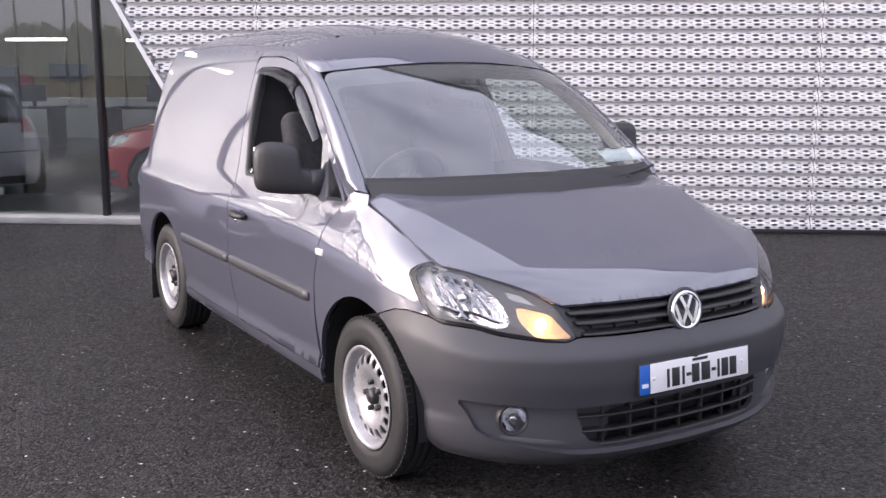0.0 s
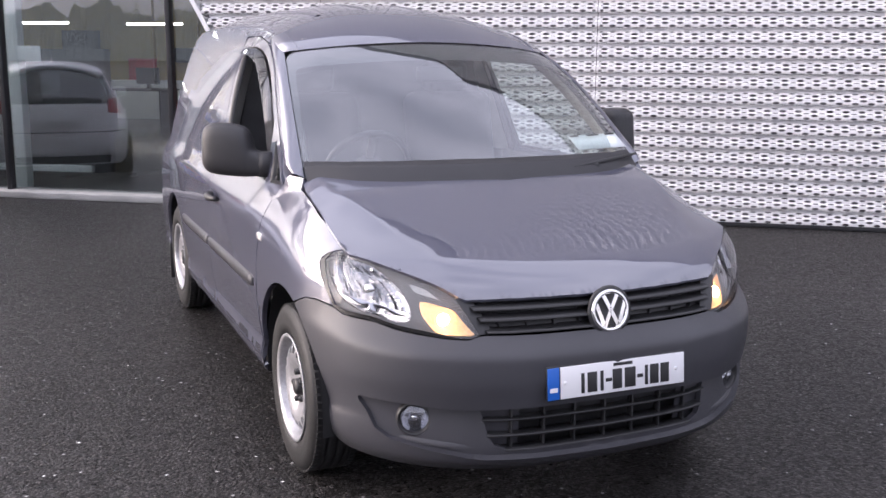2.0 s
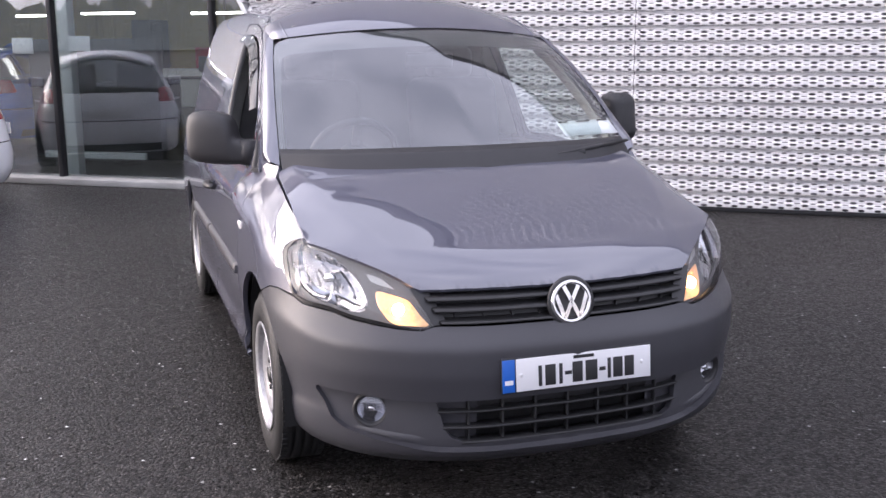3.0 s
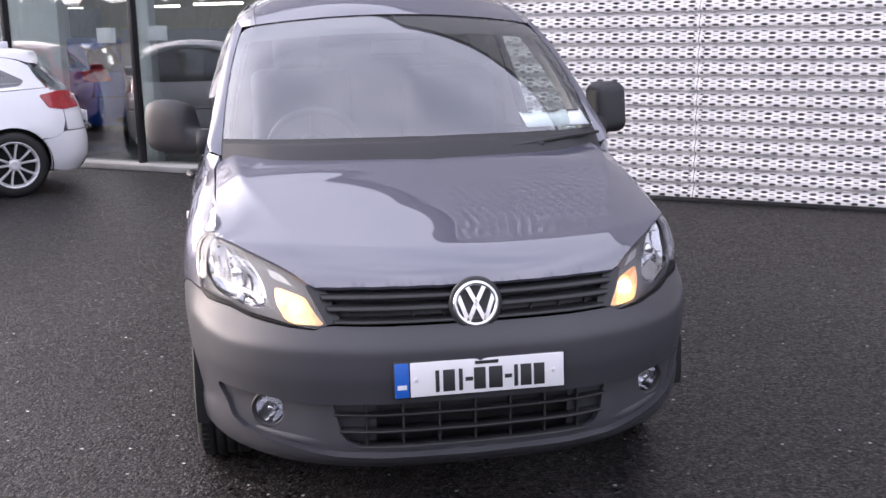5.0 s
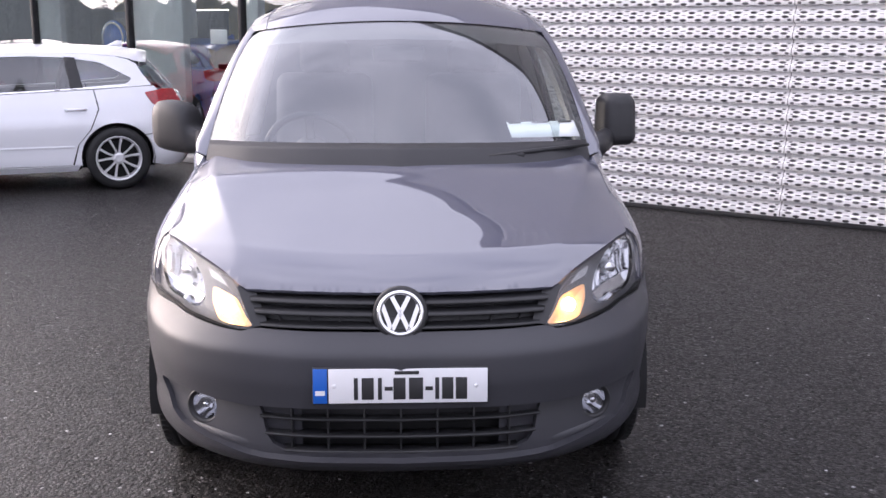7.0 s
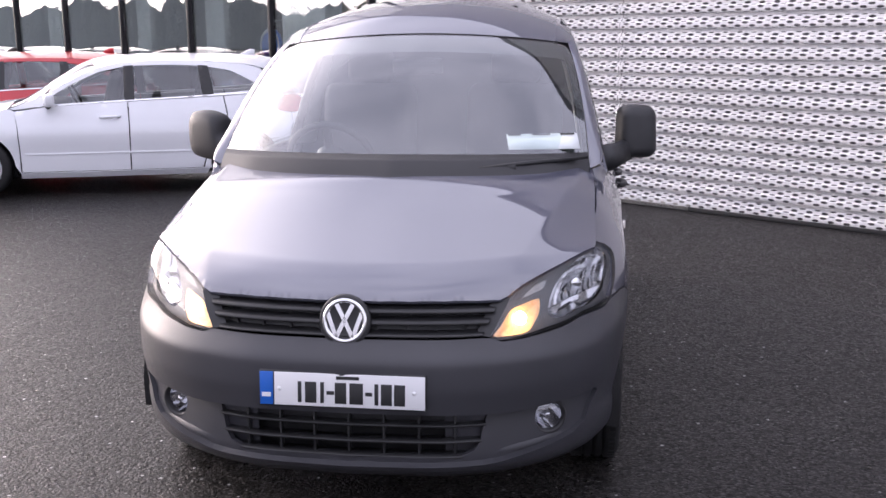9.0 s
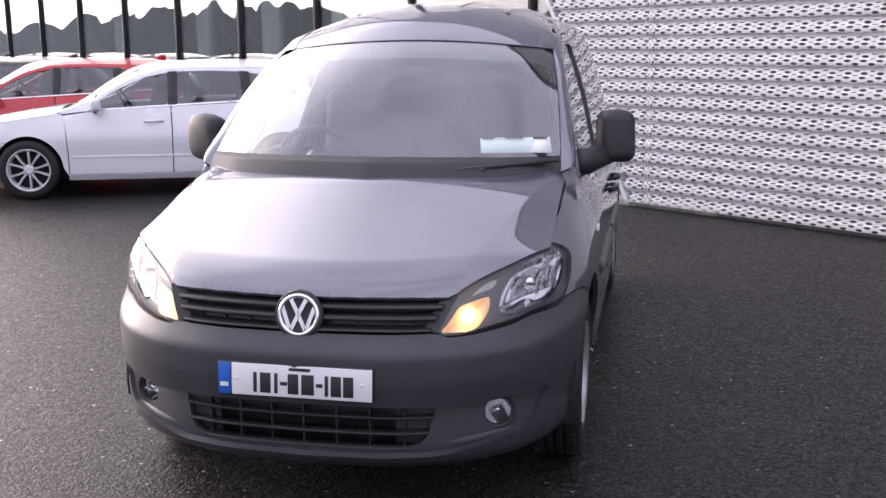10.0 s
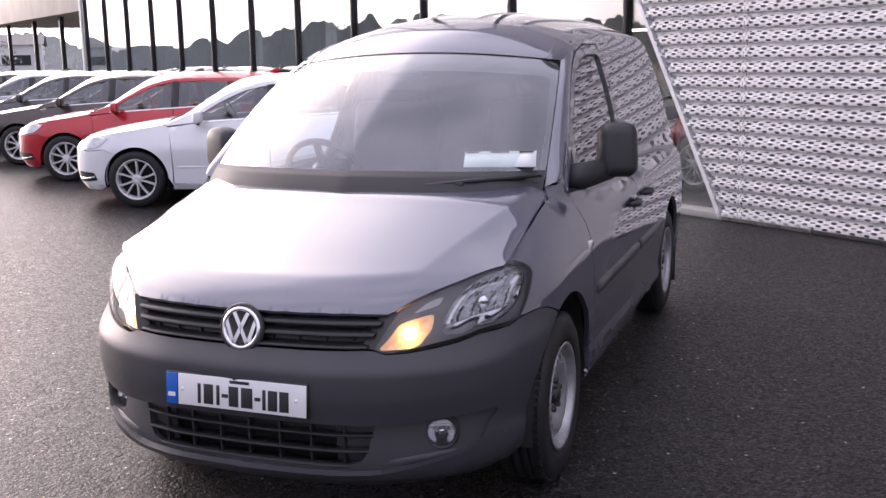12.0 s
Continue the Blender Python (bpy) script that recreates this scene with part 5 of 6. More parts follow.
for sx in (1, -1):
    rows_ = []
    for i in range(13):
        v = i / 12
        a, b = Vector(screen_pt(0.955, v)), Vector(flank(pil_y(v), pil_z(v)))
        a, b = a + Vector((0, 0.03, -0.02)), b + Vector((-0.03, 0.02, -0.01))
        rows_.append([(sx * (a.x - 0.01), a.y, a.z), (sx * ((a.x + b.x) / 2 - 0.035), (a.y + b.y) / 2 + 0.03, (a.z + b.z) / 2 - 0.01), (sx * b.x, b.y, b.z)])
    part("pillar_trim", loft(rows_), TRIM_LIGHT, VAN, "pale pillar trim")
    part("door_card", sheet([(1.30, 0.40), (2.30, 0.40), (2.38, 1.03), (1.27, 1.02)], lambda y, z: (flank(y, z)[0] - 0.06, y, z), (), 0.06, 0.0, mirror=sx < 0), TRIM_GREY, VAN)
    rows_ = []
    for z in (1.03, 1.2, 1.4, 1.58):
        y = 2.46 + 0.09 * (z - 1.03) / 0.55
        x = flank(y, z)[0]
        rows_.append([(sx * (x - 0.03), y - 0.06, z), (sx * (x - 0.08), y - 0.03, z), (sx * (x - 0.10), y + 0.06, z)])
    part("rear_pillar_trim", loft(rows_), TRIM_LIGHT, VAN)
PAPER = material("white_paper", (0.80, 0.84, 0.84), 0.7, noise_scale=20, noise_amount=0.04)
c4 = [Vector((0.417, 1.095, 1.207)), Vector((0.690, 1.160, 1.209)), Vector((0.706, 1.088, 1.154)), Vector((0.432, 1.025, 1.154))]
sheet_bm = loft([[tuple(c4[3].lerp(c4[2], i / 6)) for i in range(7)], [tuple((c4[3] + c4[0]).lerp(c4[2] + c4[1], i / 6) / 2) for i in range(7)], [tuple(c4[0].lerp(c4[1], i / 6)) for i in range(7)]])
bmesh.ops.solidify(sheet_bm, geom=sheet_bm.faces[:], thickness=0.001)
paper = tagged(part("paper_sheet", sheet_bm, PAPER), "white printed paper sheet standing behind the windscreen", "paper")
for a, b, v, h in ((0.02, 0.20, 0.90, 0.05), (0.36, 0.62, 0.90, 0.05), (0.76, 0.96, 0.90, 0.05)):
    def on(u, w):
        p = c4[3].lerp(c4[2], u).lerp(c4[0].lerp(c4[1], u), w)
        return (p.x, p.y - 0.002, p.z + 0.003)
    part("printed_bar", loft([[on(a, v - h), on(b, v - h)], [on(a, v + h), on(b, v + h)]]), INK, paper)
part("inside_mirror", blob(0, 1.52, 1.46, 0.22, 0.03, 0.07, 0.02, 3), BLACK, VAN)

# ---- parked cars: one hatchback pattern, nose at y = 0, tail at y = 4.31 ----
def paint(name, color, metal=0.2, rough=0.35):
    return material(name, color, rough, metal, coat=1.0, noise_scale=1.1, noise_amount=0.04, fine=0.05, fine_scale=600)


WHITE_PAINT = paint("white_car_paint", (0.88, 0.89, 0.93), 0.0)
RED_PAINT = paint("red_car_paint", (0.52, 0.018, 0.028), 0.1)
BROWN_PAINT = paint("dark_brown_car_paint", (0.075, 0.058, 0.050), 0.4)
GREY_PAINT = paint("dark_grey_car_paint", (0.085, 0.085, 0.09), 0.4)
SILVER_PAINT = paint("silver_car_paint", (0.42, 0.44, 0.46), 0.6)
BLUE_PAINT = paint("blue_car_paint", (0.02, 0.09, 0.42), 0.3)
CAR_GLASS = glass("tinted_car_glass", (0.48, 0.52, 0.52), 0.08)
ALLOY = material("alloy_wheel", (0.78, 0.78, 0.80), 0.3, 0.35, noise_scale=18, noise_amount=0.08)
TAIL_RED = material("red_lamp", (0.36, 0.010, 0.016), 0.12, coat=1.0, noise_scale=40, noise_amount=0.25)
CLEAR_LAMP = material("clear_lamp", (0.55, 0.56, 0.58), 0.12, 0.7, coat=1.0, noise_scale=50, noise_amount=0.3)

cpx = (0, 0.30, 0.55, 0.70, 0.80, 0.855, 0.88, 0.892, 0.892, 0.885, 0.865, 0.82, 0.72, 0.50, 0.0)
cpy = (0, 0.025, 0.11, 0.22, 0.38, 0.60, 0.90, 1.4, 2.3, 3.1, 3.55, 3.90, 4.13, 4.26, 4.31)
cc_ = [0.0]
for i in range(1, len(cpx)):
    cc_.append(cc_[-1] + math.hypot(cpx[i] - cpx[i - 1], cpy[i] - cpy[i - 1]))
cfx, cfy = pchip(cc_, cpx), pchip(cc_, cpy)
cplan = np.array([(cfx(t), cfy(t)) for t in np.linspace(0, cc_[-1], 1200)])
for _ in range(60):
    cplan[1:-1] = (cplan[:-2] + 2 * cplan[1:-1] + cplan[2:]) / 4
carc = np.r_[0, np.cumsum(np.hypot(*np.diff(cplan, axis=0).T))]
ctan = np.gradient(cplan, axis=0)
ctan /= np.hypot(*ctan.T)[:, None]
c_nose = pchip((0.15, 0.20, 0.30, 0.45, 0.58, 0.67, 0.73, 0.79, 0.86, 1.0), (0.15, 0.07, 0.02, 0.0, 0.004, 0.022, 0.05, 0.095, 0.19, 0.36))
c_side = pchip((0.16, 0.22, 0.28, 0.42, 0.58, 0.66, 0.70, 0.76, 0.85, 0.93, 1.10, 1.28, 1.36, 1.43), (0.11, 0.055, 0.030, 0.022, 0.002, 0.0, 0.012, 0.030, 0.060, 0.092, 0.175, 0.275, 0.335, 0.42))
c_tail = pchip((0.16, 0.25, 0.36, 0.50, 0.62, 0.78, 0.92, 1.05, 1.25, 1.4), (0.14, 0.06, 0.01, 0.0, 0.02, 0.045, 0.09, 0.17, 0.36, 0.5))


def cs_of(y):
    return float(np.interp(y, cplan[:, 1], carc))


def cskin(s, z):
    x, y = float(np.interp(s, carc, cplan[:, 0])), float(np.interp(s, carc, cplan[:, 1]))
    tx, ty = float(np.interp(s, carc, ctan[:, 0])), float(np.interp(s, carc, ctan[:, 1]))
    wn_, wt = 1 - smooth(0.05, 0.75, y), smooth(3.62, 4.27, y)
    d = c_nose(z) * wn_ + c_tail(z) * wt + c_side(z) * (1 - wn_ - wt)
    return (x - ty * d, y + tx * d, z)


def cflank(y, z):
    return cskin(cs_of(y), z)


z_mid = pchip((0.08, 0.14, 0.30, 0.60, 1.0, 1.20, 1.30, 1.60, 1.95, 2.20, 2.60, 3.10, 3.60, 3.78, 3.95, 4.10, 4.22), (0.72, 0.765, 0.822, 0.880, 0.938, 0.962, 1.008, 1.20, 1.375, 1.412, 1.430, 1.426, 1.402, 1.382, 1.23, 1.06, 0.94))
z_edge = pchip((0.08, 0.14, 0.30, 0.60, 1.0, 1.20, 1.30, 1.60, 1.95, 2.20, 2.60, 3.10, 3.60, 3.78, 3.95, 4.10, 4.22), (0.655, 0.70, 0.757, 0.815, 0.872, 0.905, 0.952, 1.125, 1.285, 1.327, 1.350, 1.345, 1.308, 1.262, 1.125, 0.995, 0.90))


def top_row(y, n=21):
    ye = y if y < 1.2 else (y + 0.10 * smooth(1.2, 1.5, y) * smooth(2.3, 1.95, y) - 0.10 * smooth(3.8, 4.0, y))
    e = cflank(ye, z_edge(y))
    row = []
    for j in range(n):
        a = -1 + 2 * j / (n - 1)
        q = abs(a)
        row.append((a * e[0], y + (e[1] - y) * q ** 2.5, z_edge(y) + (z_mid(y) - z_edge(y)) * (1 - q ** 2.3)))
    return row


def rows_between(y0, y1, n):
    return [top_row(y0 + (y1 - y0) * i / n) for i in range(n + 1)]


def edge_line(y0, y1, n, dz=-0.004):
    out = []
    for i in range(n + 1):
        r = top_row(y0 + (y1 - y0) * i / n)[-1]
        out.append((r[1], r[2] + dz))
    return out


def hatchback(paint_mat, label, m):
    car = thing("car", label, "car", m, group="parked cars")
    AF, AR, AZ, AR_ = 0.86, 3.496, 0.315, 0.352

    def two(name, outline, mat, step=0.06, holes=(), flange=0.015, lab="", f=cflank, parent=car):
        for mir in (False, True):
            part(name, sheet(outline, f, holes, step, flange, mirror=mir), mat, parent, lab)

    def carch(cy, a0, a1, n=16):
        return [(cy + AR_ * math.cos(radians(a0 + (a1 - a0) * i / (n - 1))), AZ + AR_ * math.sin(radians(a0 + (a1 - a0) * i / (n - 1)))) for i in range(n)]
    belt = pchip((1.2, 1.6, 2.4, 3.2, 3.9), (0.885, 0.916, 0.952, 0.985, 1.02))
    # panels below the waist
    two("front_wing", [(1.26, 0.24), (1.262, 0.50), (1.258, 0.70), (1.236, 0.866), (1.20, 0.893)] + list(reversed(edge_line(0.16, 1.17, 10))) + [(0.165, 0.65), (0.30, 0.628), (0.50, 0.645), (0.60, 0.60)] + carch(AF, 127, 2), paint_mat)
    two("front_door", [(1.272, 0.26), (1.274, 0.50), (1.265, 0.70), (1.235, 0.87), (1.6, belt(1.6)), (2.33, belt(2.33)), (2.34, 0.70), (2.33, 0.26)], paint_mat)
    two("rear_door", [(2.342, 0.26), (2.352, 0.70), (2.342, belt(2.34)), (2.9, belt(2.9)), (3.30, belt(3.3)), (3.33, 0.80), (3.24, 0.60), (3.12, 0.46), (3.06, 0.26)], paint_mat)
    two("rear_wing", [(3.075, 0.26), (3.15, 0.25)] + carch(AR, 189, 40) + [(3.90, 0.555), (3.98, 0.60), (4.02, 0.70), (4.02, 0.86), (3.93, belt(3.9)), (3.62, belt(3.62)), (3.312, belt(3.3)), (3.342, 0.80), (3.25, 0.60), (3.13, 0.46)], paint_mat)
    two("sill", [(1.26, 0.248), (1.25, 0.19), (3.10, 0.19), (3.13, 0.248)], paint_mat)
    # waist up: side frame with three windows
    up = edge_line(1.19, 3.93, 26, -0.002)
    frame_o = [(y, belt(y) + 0.006) for y in (3.90, 3.5, 3.0, 2.4, 1.8, 1.4)] + [(1.25, 0.888), (1.225, 0.888)] + up
    top_y = [q[0] for q in up]
    top_z = [q[1] for q in up]

    def roof_in(y, drop):
        return float(np.interp(y, top_y, top_z)) - drop
    w1 = [(1.50, belt(1.5) + 0.022), (1.62, roof_in(1.62, 0.045)), (1.80, roof_in(1.80, 0.038)), (2.05, roof_in(2.05, 0.034)), (2.30, roof_in(2.3, 0.032)), (2.31, belt(2.3) + 0.022)]
    w2 = [(2.40, belt(2.4) + 0.022), (2.39, roof_in(2.39, 0.032)), (2.75, roof_in(2.75, 0.033)), (3.06, roof_in(3.06, 0.042)), (3.13, belt(3.1) + 0.022)]
    w3 = [(3.19, belt(3.2) + 0.03), (3.13, roof_in(3.13, 0.048)), (3.40, roof_in(3.40, 0.075)), (3.70, belt(3.7) + 0.085), (3.64, belt(3.6) + 0.04)]
    wins = [rounded(w, 0.03, 3) for w in (w1, w2, w3)]
    two("window_frame", list(reversed(frame_o)), paint_mat, 0.07, [list(reversed(w)) for w in wins])
    for w in wins:
        for mir in (False, True):
            ob = part("side_window", sheet([((y - 0) * 1, z) for y, z in reversed(w)], lambda y, z: (cflank(y, z)[0] - 0.006, y, z), (), 0.1, 0.0, mirror=mir), CAR_GLASS, car)
            ob.visible_shadow = False
    pil = [(2.305, belt(2.3) + 0.015), (2.405, belt(2.4) + 0.015), (2.395, roof_in(2.39, 0.026)), (2.295, roof_in(2.3, 0.026))]
    two("door_pillar", pil, BLACK, 0.05, (), 0.0, f=lambda y, z: (cflank(y, z)[0] + 0.003, y, z))
    two("rear_door_pillar", [(3.09, belt(3.1) + 0.015), (3.205, belt(3.2) + 0.020), (3.15, roof_in(3.13, 0.040)), (3.045, roof_in(3.06, 0.036))], BLACK, 0.05, (), 0.0, f=lambda y, z: (cflank(y, z)[0] + 0.003, y, z))
    two("waist_trim", [(1.48, belt(1.48) + 0.006), (3.62, belt(3.62) + 0.012), (3.62, belt(3.62) + 0.024), (1.48, belt(1.48) + 0.016)], CHROME, 0.05, (), 0.0, f=lambda y, z: (cflank(y, z)[0] + 0.005, y, z))
    # top surfaces
    part("bonnet", loft(rows_between(0.12, 1.17, 12)), paint_mat, car)
    ws = part("windscreen", loft(rows_between(1.19, 1.94, 10)), CAR_GLASS, car)
    ws.visible_shadow = False
    part("roof", loft(rows_between(1.94, 3.78, 18)), paint_mat, car)
    part("rear_window", loft(rows_between(3.81, 4.15, 8)), CAR_GLASS, car)
    r = top_row(3.78)
    part("roof_spoiler", loft([[(p[0] * 0.98, p[1] - 0.02, p[2] + 0.004) for p in r], [(p[0] * 0.95, p[1] + 0.10, p[2] - 0.016) for p in r], [(p[0] * 0.93, p[1] + 0.09, p[2] - 0.040) for p in r], [(p[0] * 0.93, p[1] + 0.02, p[2] - 0.06) for p in r]]), paint_mat, car)
    part("aerial_fin", loft([[(-0.012, 3.50, 1.40), (0.0, 3.49, 1.405), (0.012, 3.50, 1.40), (0.012, 3.66, 1.39), (-0.012, 3.66, 1.39)], [(-0.004, 3.62, 1.465), (0, 3.61, 1.466), (0.004, 3.62, 1.465), (0.004, 3.66, 1.46), (-0.004, 3.66, 1.46)]], closed=True, cap=True), paint_mat, car)
    # nose and tail, right round
    half_n = [(0, 0.705), (cs_of(0.10), 0.645), (cs_of(0.30), 0.620), (cs_of(0.50), 0.637), (cs_of(0.595), 0.598)] + [(cs_of(y), z) for y, z in carch(AF, 128, 190, 10)] + [(cs_of(0.40), 0.19), (0, 0.185)]
    def ring(h):
        return list(reversed(h + [(-s, z) for s, z in reversed(h[1:-1])]))

    def cns(s, z):
        p = cskin(abs(s), z)
        return (math.copysign(p[0], s) if s else 0.0, p[1], p[2])
    grille_o = rounded([(-0.36, 0.645), (-0.40, 0.56), (-0.28, 0.30), (0.28, 0.30), (0.40, 0.56), (0.36, 0.645)], 0.04)
    part("front_bumper", sheet(ring(half_n), cns, (grille_o,), 0.06, 0.015), paint_mat, car)
    part("grille", sheet(grille_o, lambda s, z: (cns(s, z)[0], cns(s, z)[1] + 0.012, z), (), 0.08, 0.0), GRILLE, car, "dark grille")
    for k in range(5):
        z = 0.34 + 0.05 * k
        hw = 0.30 + 0.02 * k
        part("grille_bar", tube([(x, cns(x, z)[1] + 0.004, z) for x in np.linspace(-hw, hw, 7)], 0.005, 6), CHROME, car)
    t_end = carc[-1]
    half_t = [(t_end, 0.60), (cs_of(4.13), 0.60), (cs_of(3.99), 0.595), (cs_of(3.90), 0.55)] + [(cs_of(y), z) for y, z in carch(AR, 38, -12, 8)] + [(cs_of(4.0), 0.21), (t_end, 0.22)]
    half_t = [(t_end - s, z) for s, z in half_t]

    def cts(s, z):
        p = cskin(t_end - abs(s), z)
        return (math.copysign(p[0], s) if s else 0.0, p[1], p[2])
    part("rear_bumper", sheet(ring(half_t), cts, (), 0.06, 0.015, flip=True), paint_mat, car)
    part("rear_valance", sheet([(-0.62, 0.235), (0.62, 0.235), (0.60, 0.33), (-0.60, 0.33)], lambda s, z: (cts(s, z)[0], cts(s, z)[1] + 0.006, z), (), 0.08, 0.0, flip=True), BLACK, car)
    gate = [(-0.95, 0.612), (0.95, 0.612), (1.02, 0.72), (1.02, 0.86), (0.90, 0.925), (0.45, 0.935), (-0.45, 0.935), (-0.90, 0.925), (-1.02, 0.86), (-1.02, 0.72)]
    gate = [(max(min(s, t_end - cs_of(4.03)), -(t_end - cs_of(4.03))), z) for s, z in gate]
    part("tailgate", sheet(gate, cts, (), 0.06, 0.015, flip=True), paint_mat, car)
    part("rear_plate", box(0, 4.315, 0.70, 0.52, 0.012, 0.11, 0.003), WHITE_PLATE, car)
    # lamps
    for mir in (False, True):
        part("tail_lamp", sheet(rounded([(3.80, 0.955, 0.02), (3.87, 0.835, 0.03), (4.02, 0.810, 0.03), (4.225, 0.825, 0.02), (4.190, 0.985, 0.03), (4.02, 0.990, 0.03)], 0.02), lambda y, z: tuple(Vector(cflank(y, z)) + Vector((0.006, 0.006, 0))), (), 0.05, 0.02, mirror=mir), TAIL_RED, car, "red tail lamp")
        part("headlamp", sheet(rounded([(0.13, 0.615, 0.02), (0.15, 0.712, 0.02), (0.38, 0.765, 0.03), (0.57, 0.770, 0.03), (0.45, 0.668, 0.03)], 0.02), lambda y, z: tuple(Vector(cflank(y, z)) + Vector((0.006, -0.006, 0.004))), (), 0.05, 0.02, mirror=mir), CLEAR_LAMP, car, "clear headlamp")
        sx = -1 if mir else 1
        part("corner_intake", sheet(rounded([(0.17, 0.275, 0.02), (0.40, 0.300, 0.02), (0.36, 0.385, 0.02), (0.155, 0.395, 0.02)], 0.02), lambda y, z: tuple(Vector(cflank(y, z)) + Vector((0.004, -0.004, 0))), (), 0.05, 0.015, mirror=mir), GRILLE, car, "dark corner air intake")
        part("intake_blade", tube([tuple(Vector((sx * cflank(y, z)[0], cflank(y, z)[1], z)) + Vector((sx * 0.008, -0.008, 0))) for y, z in ((0.165, 0.315), (0.24, 0.318), (0.32, 0.330), (0.375, 0.340))], 0.008, 6), CHROME, car)
        two_y = np.linspace(1.32, 3.08, 12)
        part("door_crease", loft([[(sx * (cflank(y, z)[0] + lift), y, z) for y in two_y] for z, lift in ((0.425, 0.0005), (0.440, 0.009), (0.452, 0.0005))]), paint_mat, car)
        mb = box(0, 0, 0, 0.20, 0.10, 0.13, 0.035, 3)
        part("door_mirror", mb, paint_mat, car, m=pose(sx * 0.95, 1.60, 0.985, 0, 0, sx * 8))
        part("mirror_foot", tube([(sx * 0.82, 1.56, 0.91), (sx * 0.90, 1.59, 0.93)], 0.025, 8), BLACK, car)
        for y in (2.16, 3.12):
            x = cflank(y, 0.80)[0]
            part("door_handle", tube([(sx * (x + 0.002), y - 0.10, 0.800), (sx * (x + 0.032), y - 0.06, 0.802), (sx * (x + 0.032), y + 0.06, 0.805), (sx * (x + 0.002), y + 0.10, 0.806)], 0.014, 8), paint_mat, car)
    # inside
    part("cabin", box(0, 2.5, 0.55, 1.5, 2.6, 0.5, 0.05), VOID, car)
    for x in (-0.36, 0.36):
        for y in (2.15, 3.05):
            part("seat_back", box(0, 0, 0, 0.46, 0.12, 0.55, 0.05, 2), CLOTH, car, m=pose(x, y, 1.0, -15, 0, 0))
            part("head_restraint", box(0, 0, 0, 0.24, 0.08, 0.14, 0.03, 2), CLOTH, car, m=pose(x, y + 0.10, 1.30, -10, 0, 0))
    part("dashboard", box(0, 1.42, 0.86, 1.40, 0.35, 0.16, 0.05, 2), TRIM_GREY, car)
    sw = part("steering_wheel", tube([(0.18 * math.cos(a), 0.18 * math.sin(a), 0) for a in (2 * math.pi * k / 24 for k in range(25))], 0.014, 8, cap=False), BLACK, car, m=pose(-0.36, 1.68, 0.95, -65, 0, 0))
    # wheels
    wheel0 = part("wheel", lathe([(-0.10, 0.20), (-0.11, 0.25), (-0.10, 0.29), (-0.08, 0.312), (0.08, 0.312), (0.10, 0.29), (0.108, 0.26), (0.104, 0.225)], 48), RUBBER, car, "alloy wheel with ten spokes", m=pose(0.775, AF, 0.312))
    part("rim", lathe([(-0.02, 0.215), (0.06, 0.205), (0.092, 0.215), (0.102, 0.225), (0.104, 0.215), (0.088, 0.205), (0.03, 0.195)], 48), ALLOY, wheel0)
    part("wheel_back", lathe([(0.01, 0.20), (0.0, 0.001)], 24), VOID, wheel0)
    part("hub", lathe([(0.06, 0.06), (0.088, 0.05), (0.090, 0.03), (0.085, 0.001)], 24), ALLOY, wheel0)
    for k in range(10):
        a = 2 * math.pi * (k // 2) / 5 + (0.20 if k % 2 else -0.20)
        b = 2 * math.pi * (k // 2) / 5 + (0.30 if k % 2 else -0.30)
        rows = []
        for r_, ang, w, x in ((0.035, a, 0.013, 0.086), (0.12, (a + b) / 2, 0.0115, 0.092), (0.214, b, 0.015, 0.090)):
            c, s = math.cos(ang), math.sin(ang)
            rows.append([(x - 0.03, r_ * c + w * s, r_ * s - w * c), (x, r_ * c + w * 0.6 * s, r_ * s - w * 0.6 * c), (x, r_ * c - w * 0.6 * s, r_ * s + w * 0.6 * c), (x - 0.03, r_ * c - w * s, r_ * s + w * c)])
        part("spoke", loft(rows, smooth_on=False), ALLOY, wheel0)
    for sx, y in ((1, AR), (-1, AF), (-1, AR)):
        copy_thing(wheel0, pose(sx * 0.775, y, 0.312, 0, 0, 0 if sx > 0 else 180) @ pose(0, 0, 0, 25 if y > 2 else 50, 0, 0))
    for sx in (1, -1):
        for cy in (AF, AR):
            part("wheel_housing", loft([[(sx * x, cy + 0.356 * math.cos(radians(a)), AZ + 0.356 * math.sin(radians(a))) for a in range(-15, 196, 15)] for x in (0.5, 0.855)]), VOID, car)
            part("arch_wall", box(sx * 0.52, cy, 0.45, 0.02, 0.75, 0.52), VOID, car)
    part("underside", box(0, 2.15, 0.27, 1.5, 2.0, 0.14, 0.02), VOID, car)
    part("underside_core", box(0, 2.15, 0.30, 1.0, 3.9, 0.16, 0.02), VOID, car)
    return car


def repaint(car, old, mat):
    for ob in car.children_recursive:
        if ob.type == "MESH" and ob.data.materials and ob.data.materials[0] == old:
            ob.material_slots[0].link = "OBJECT"
            ob.material_slots[0].material = mat


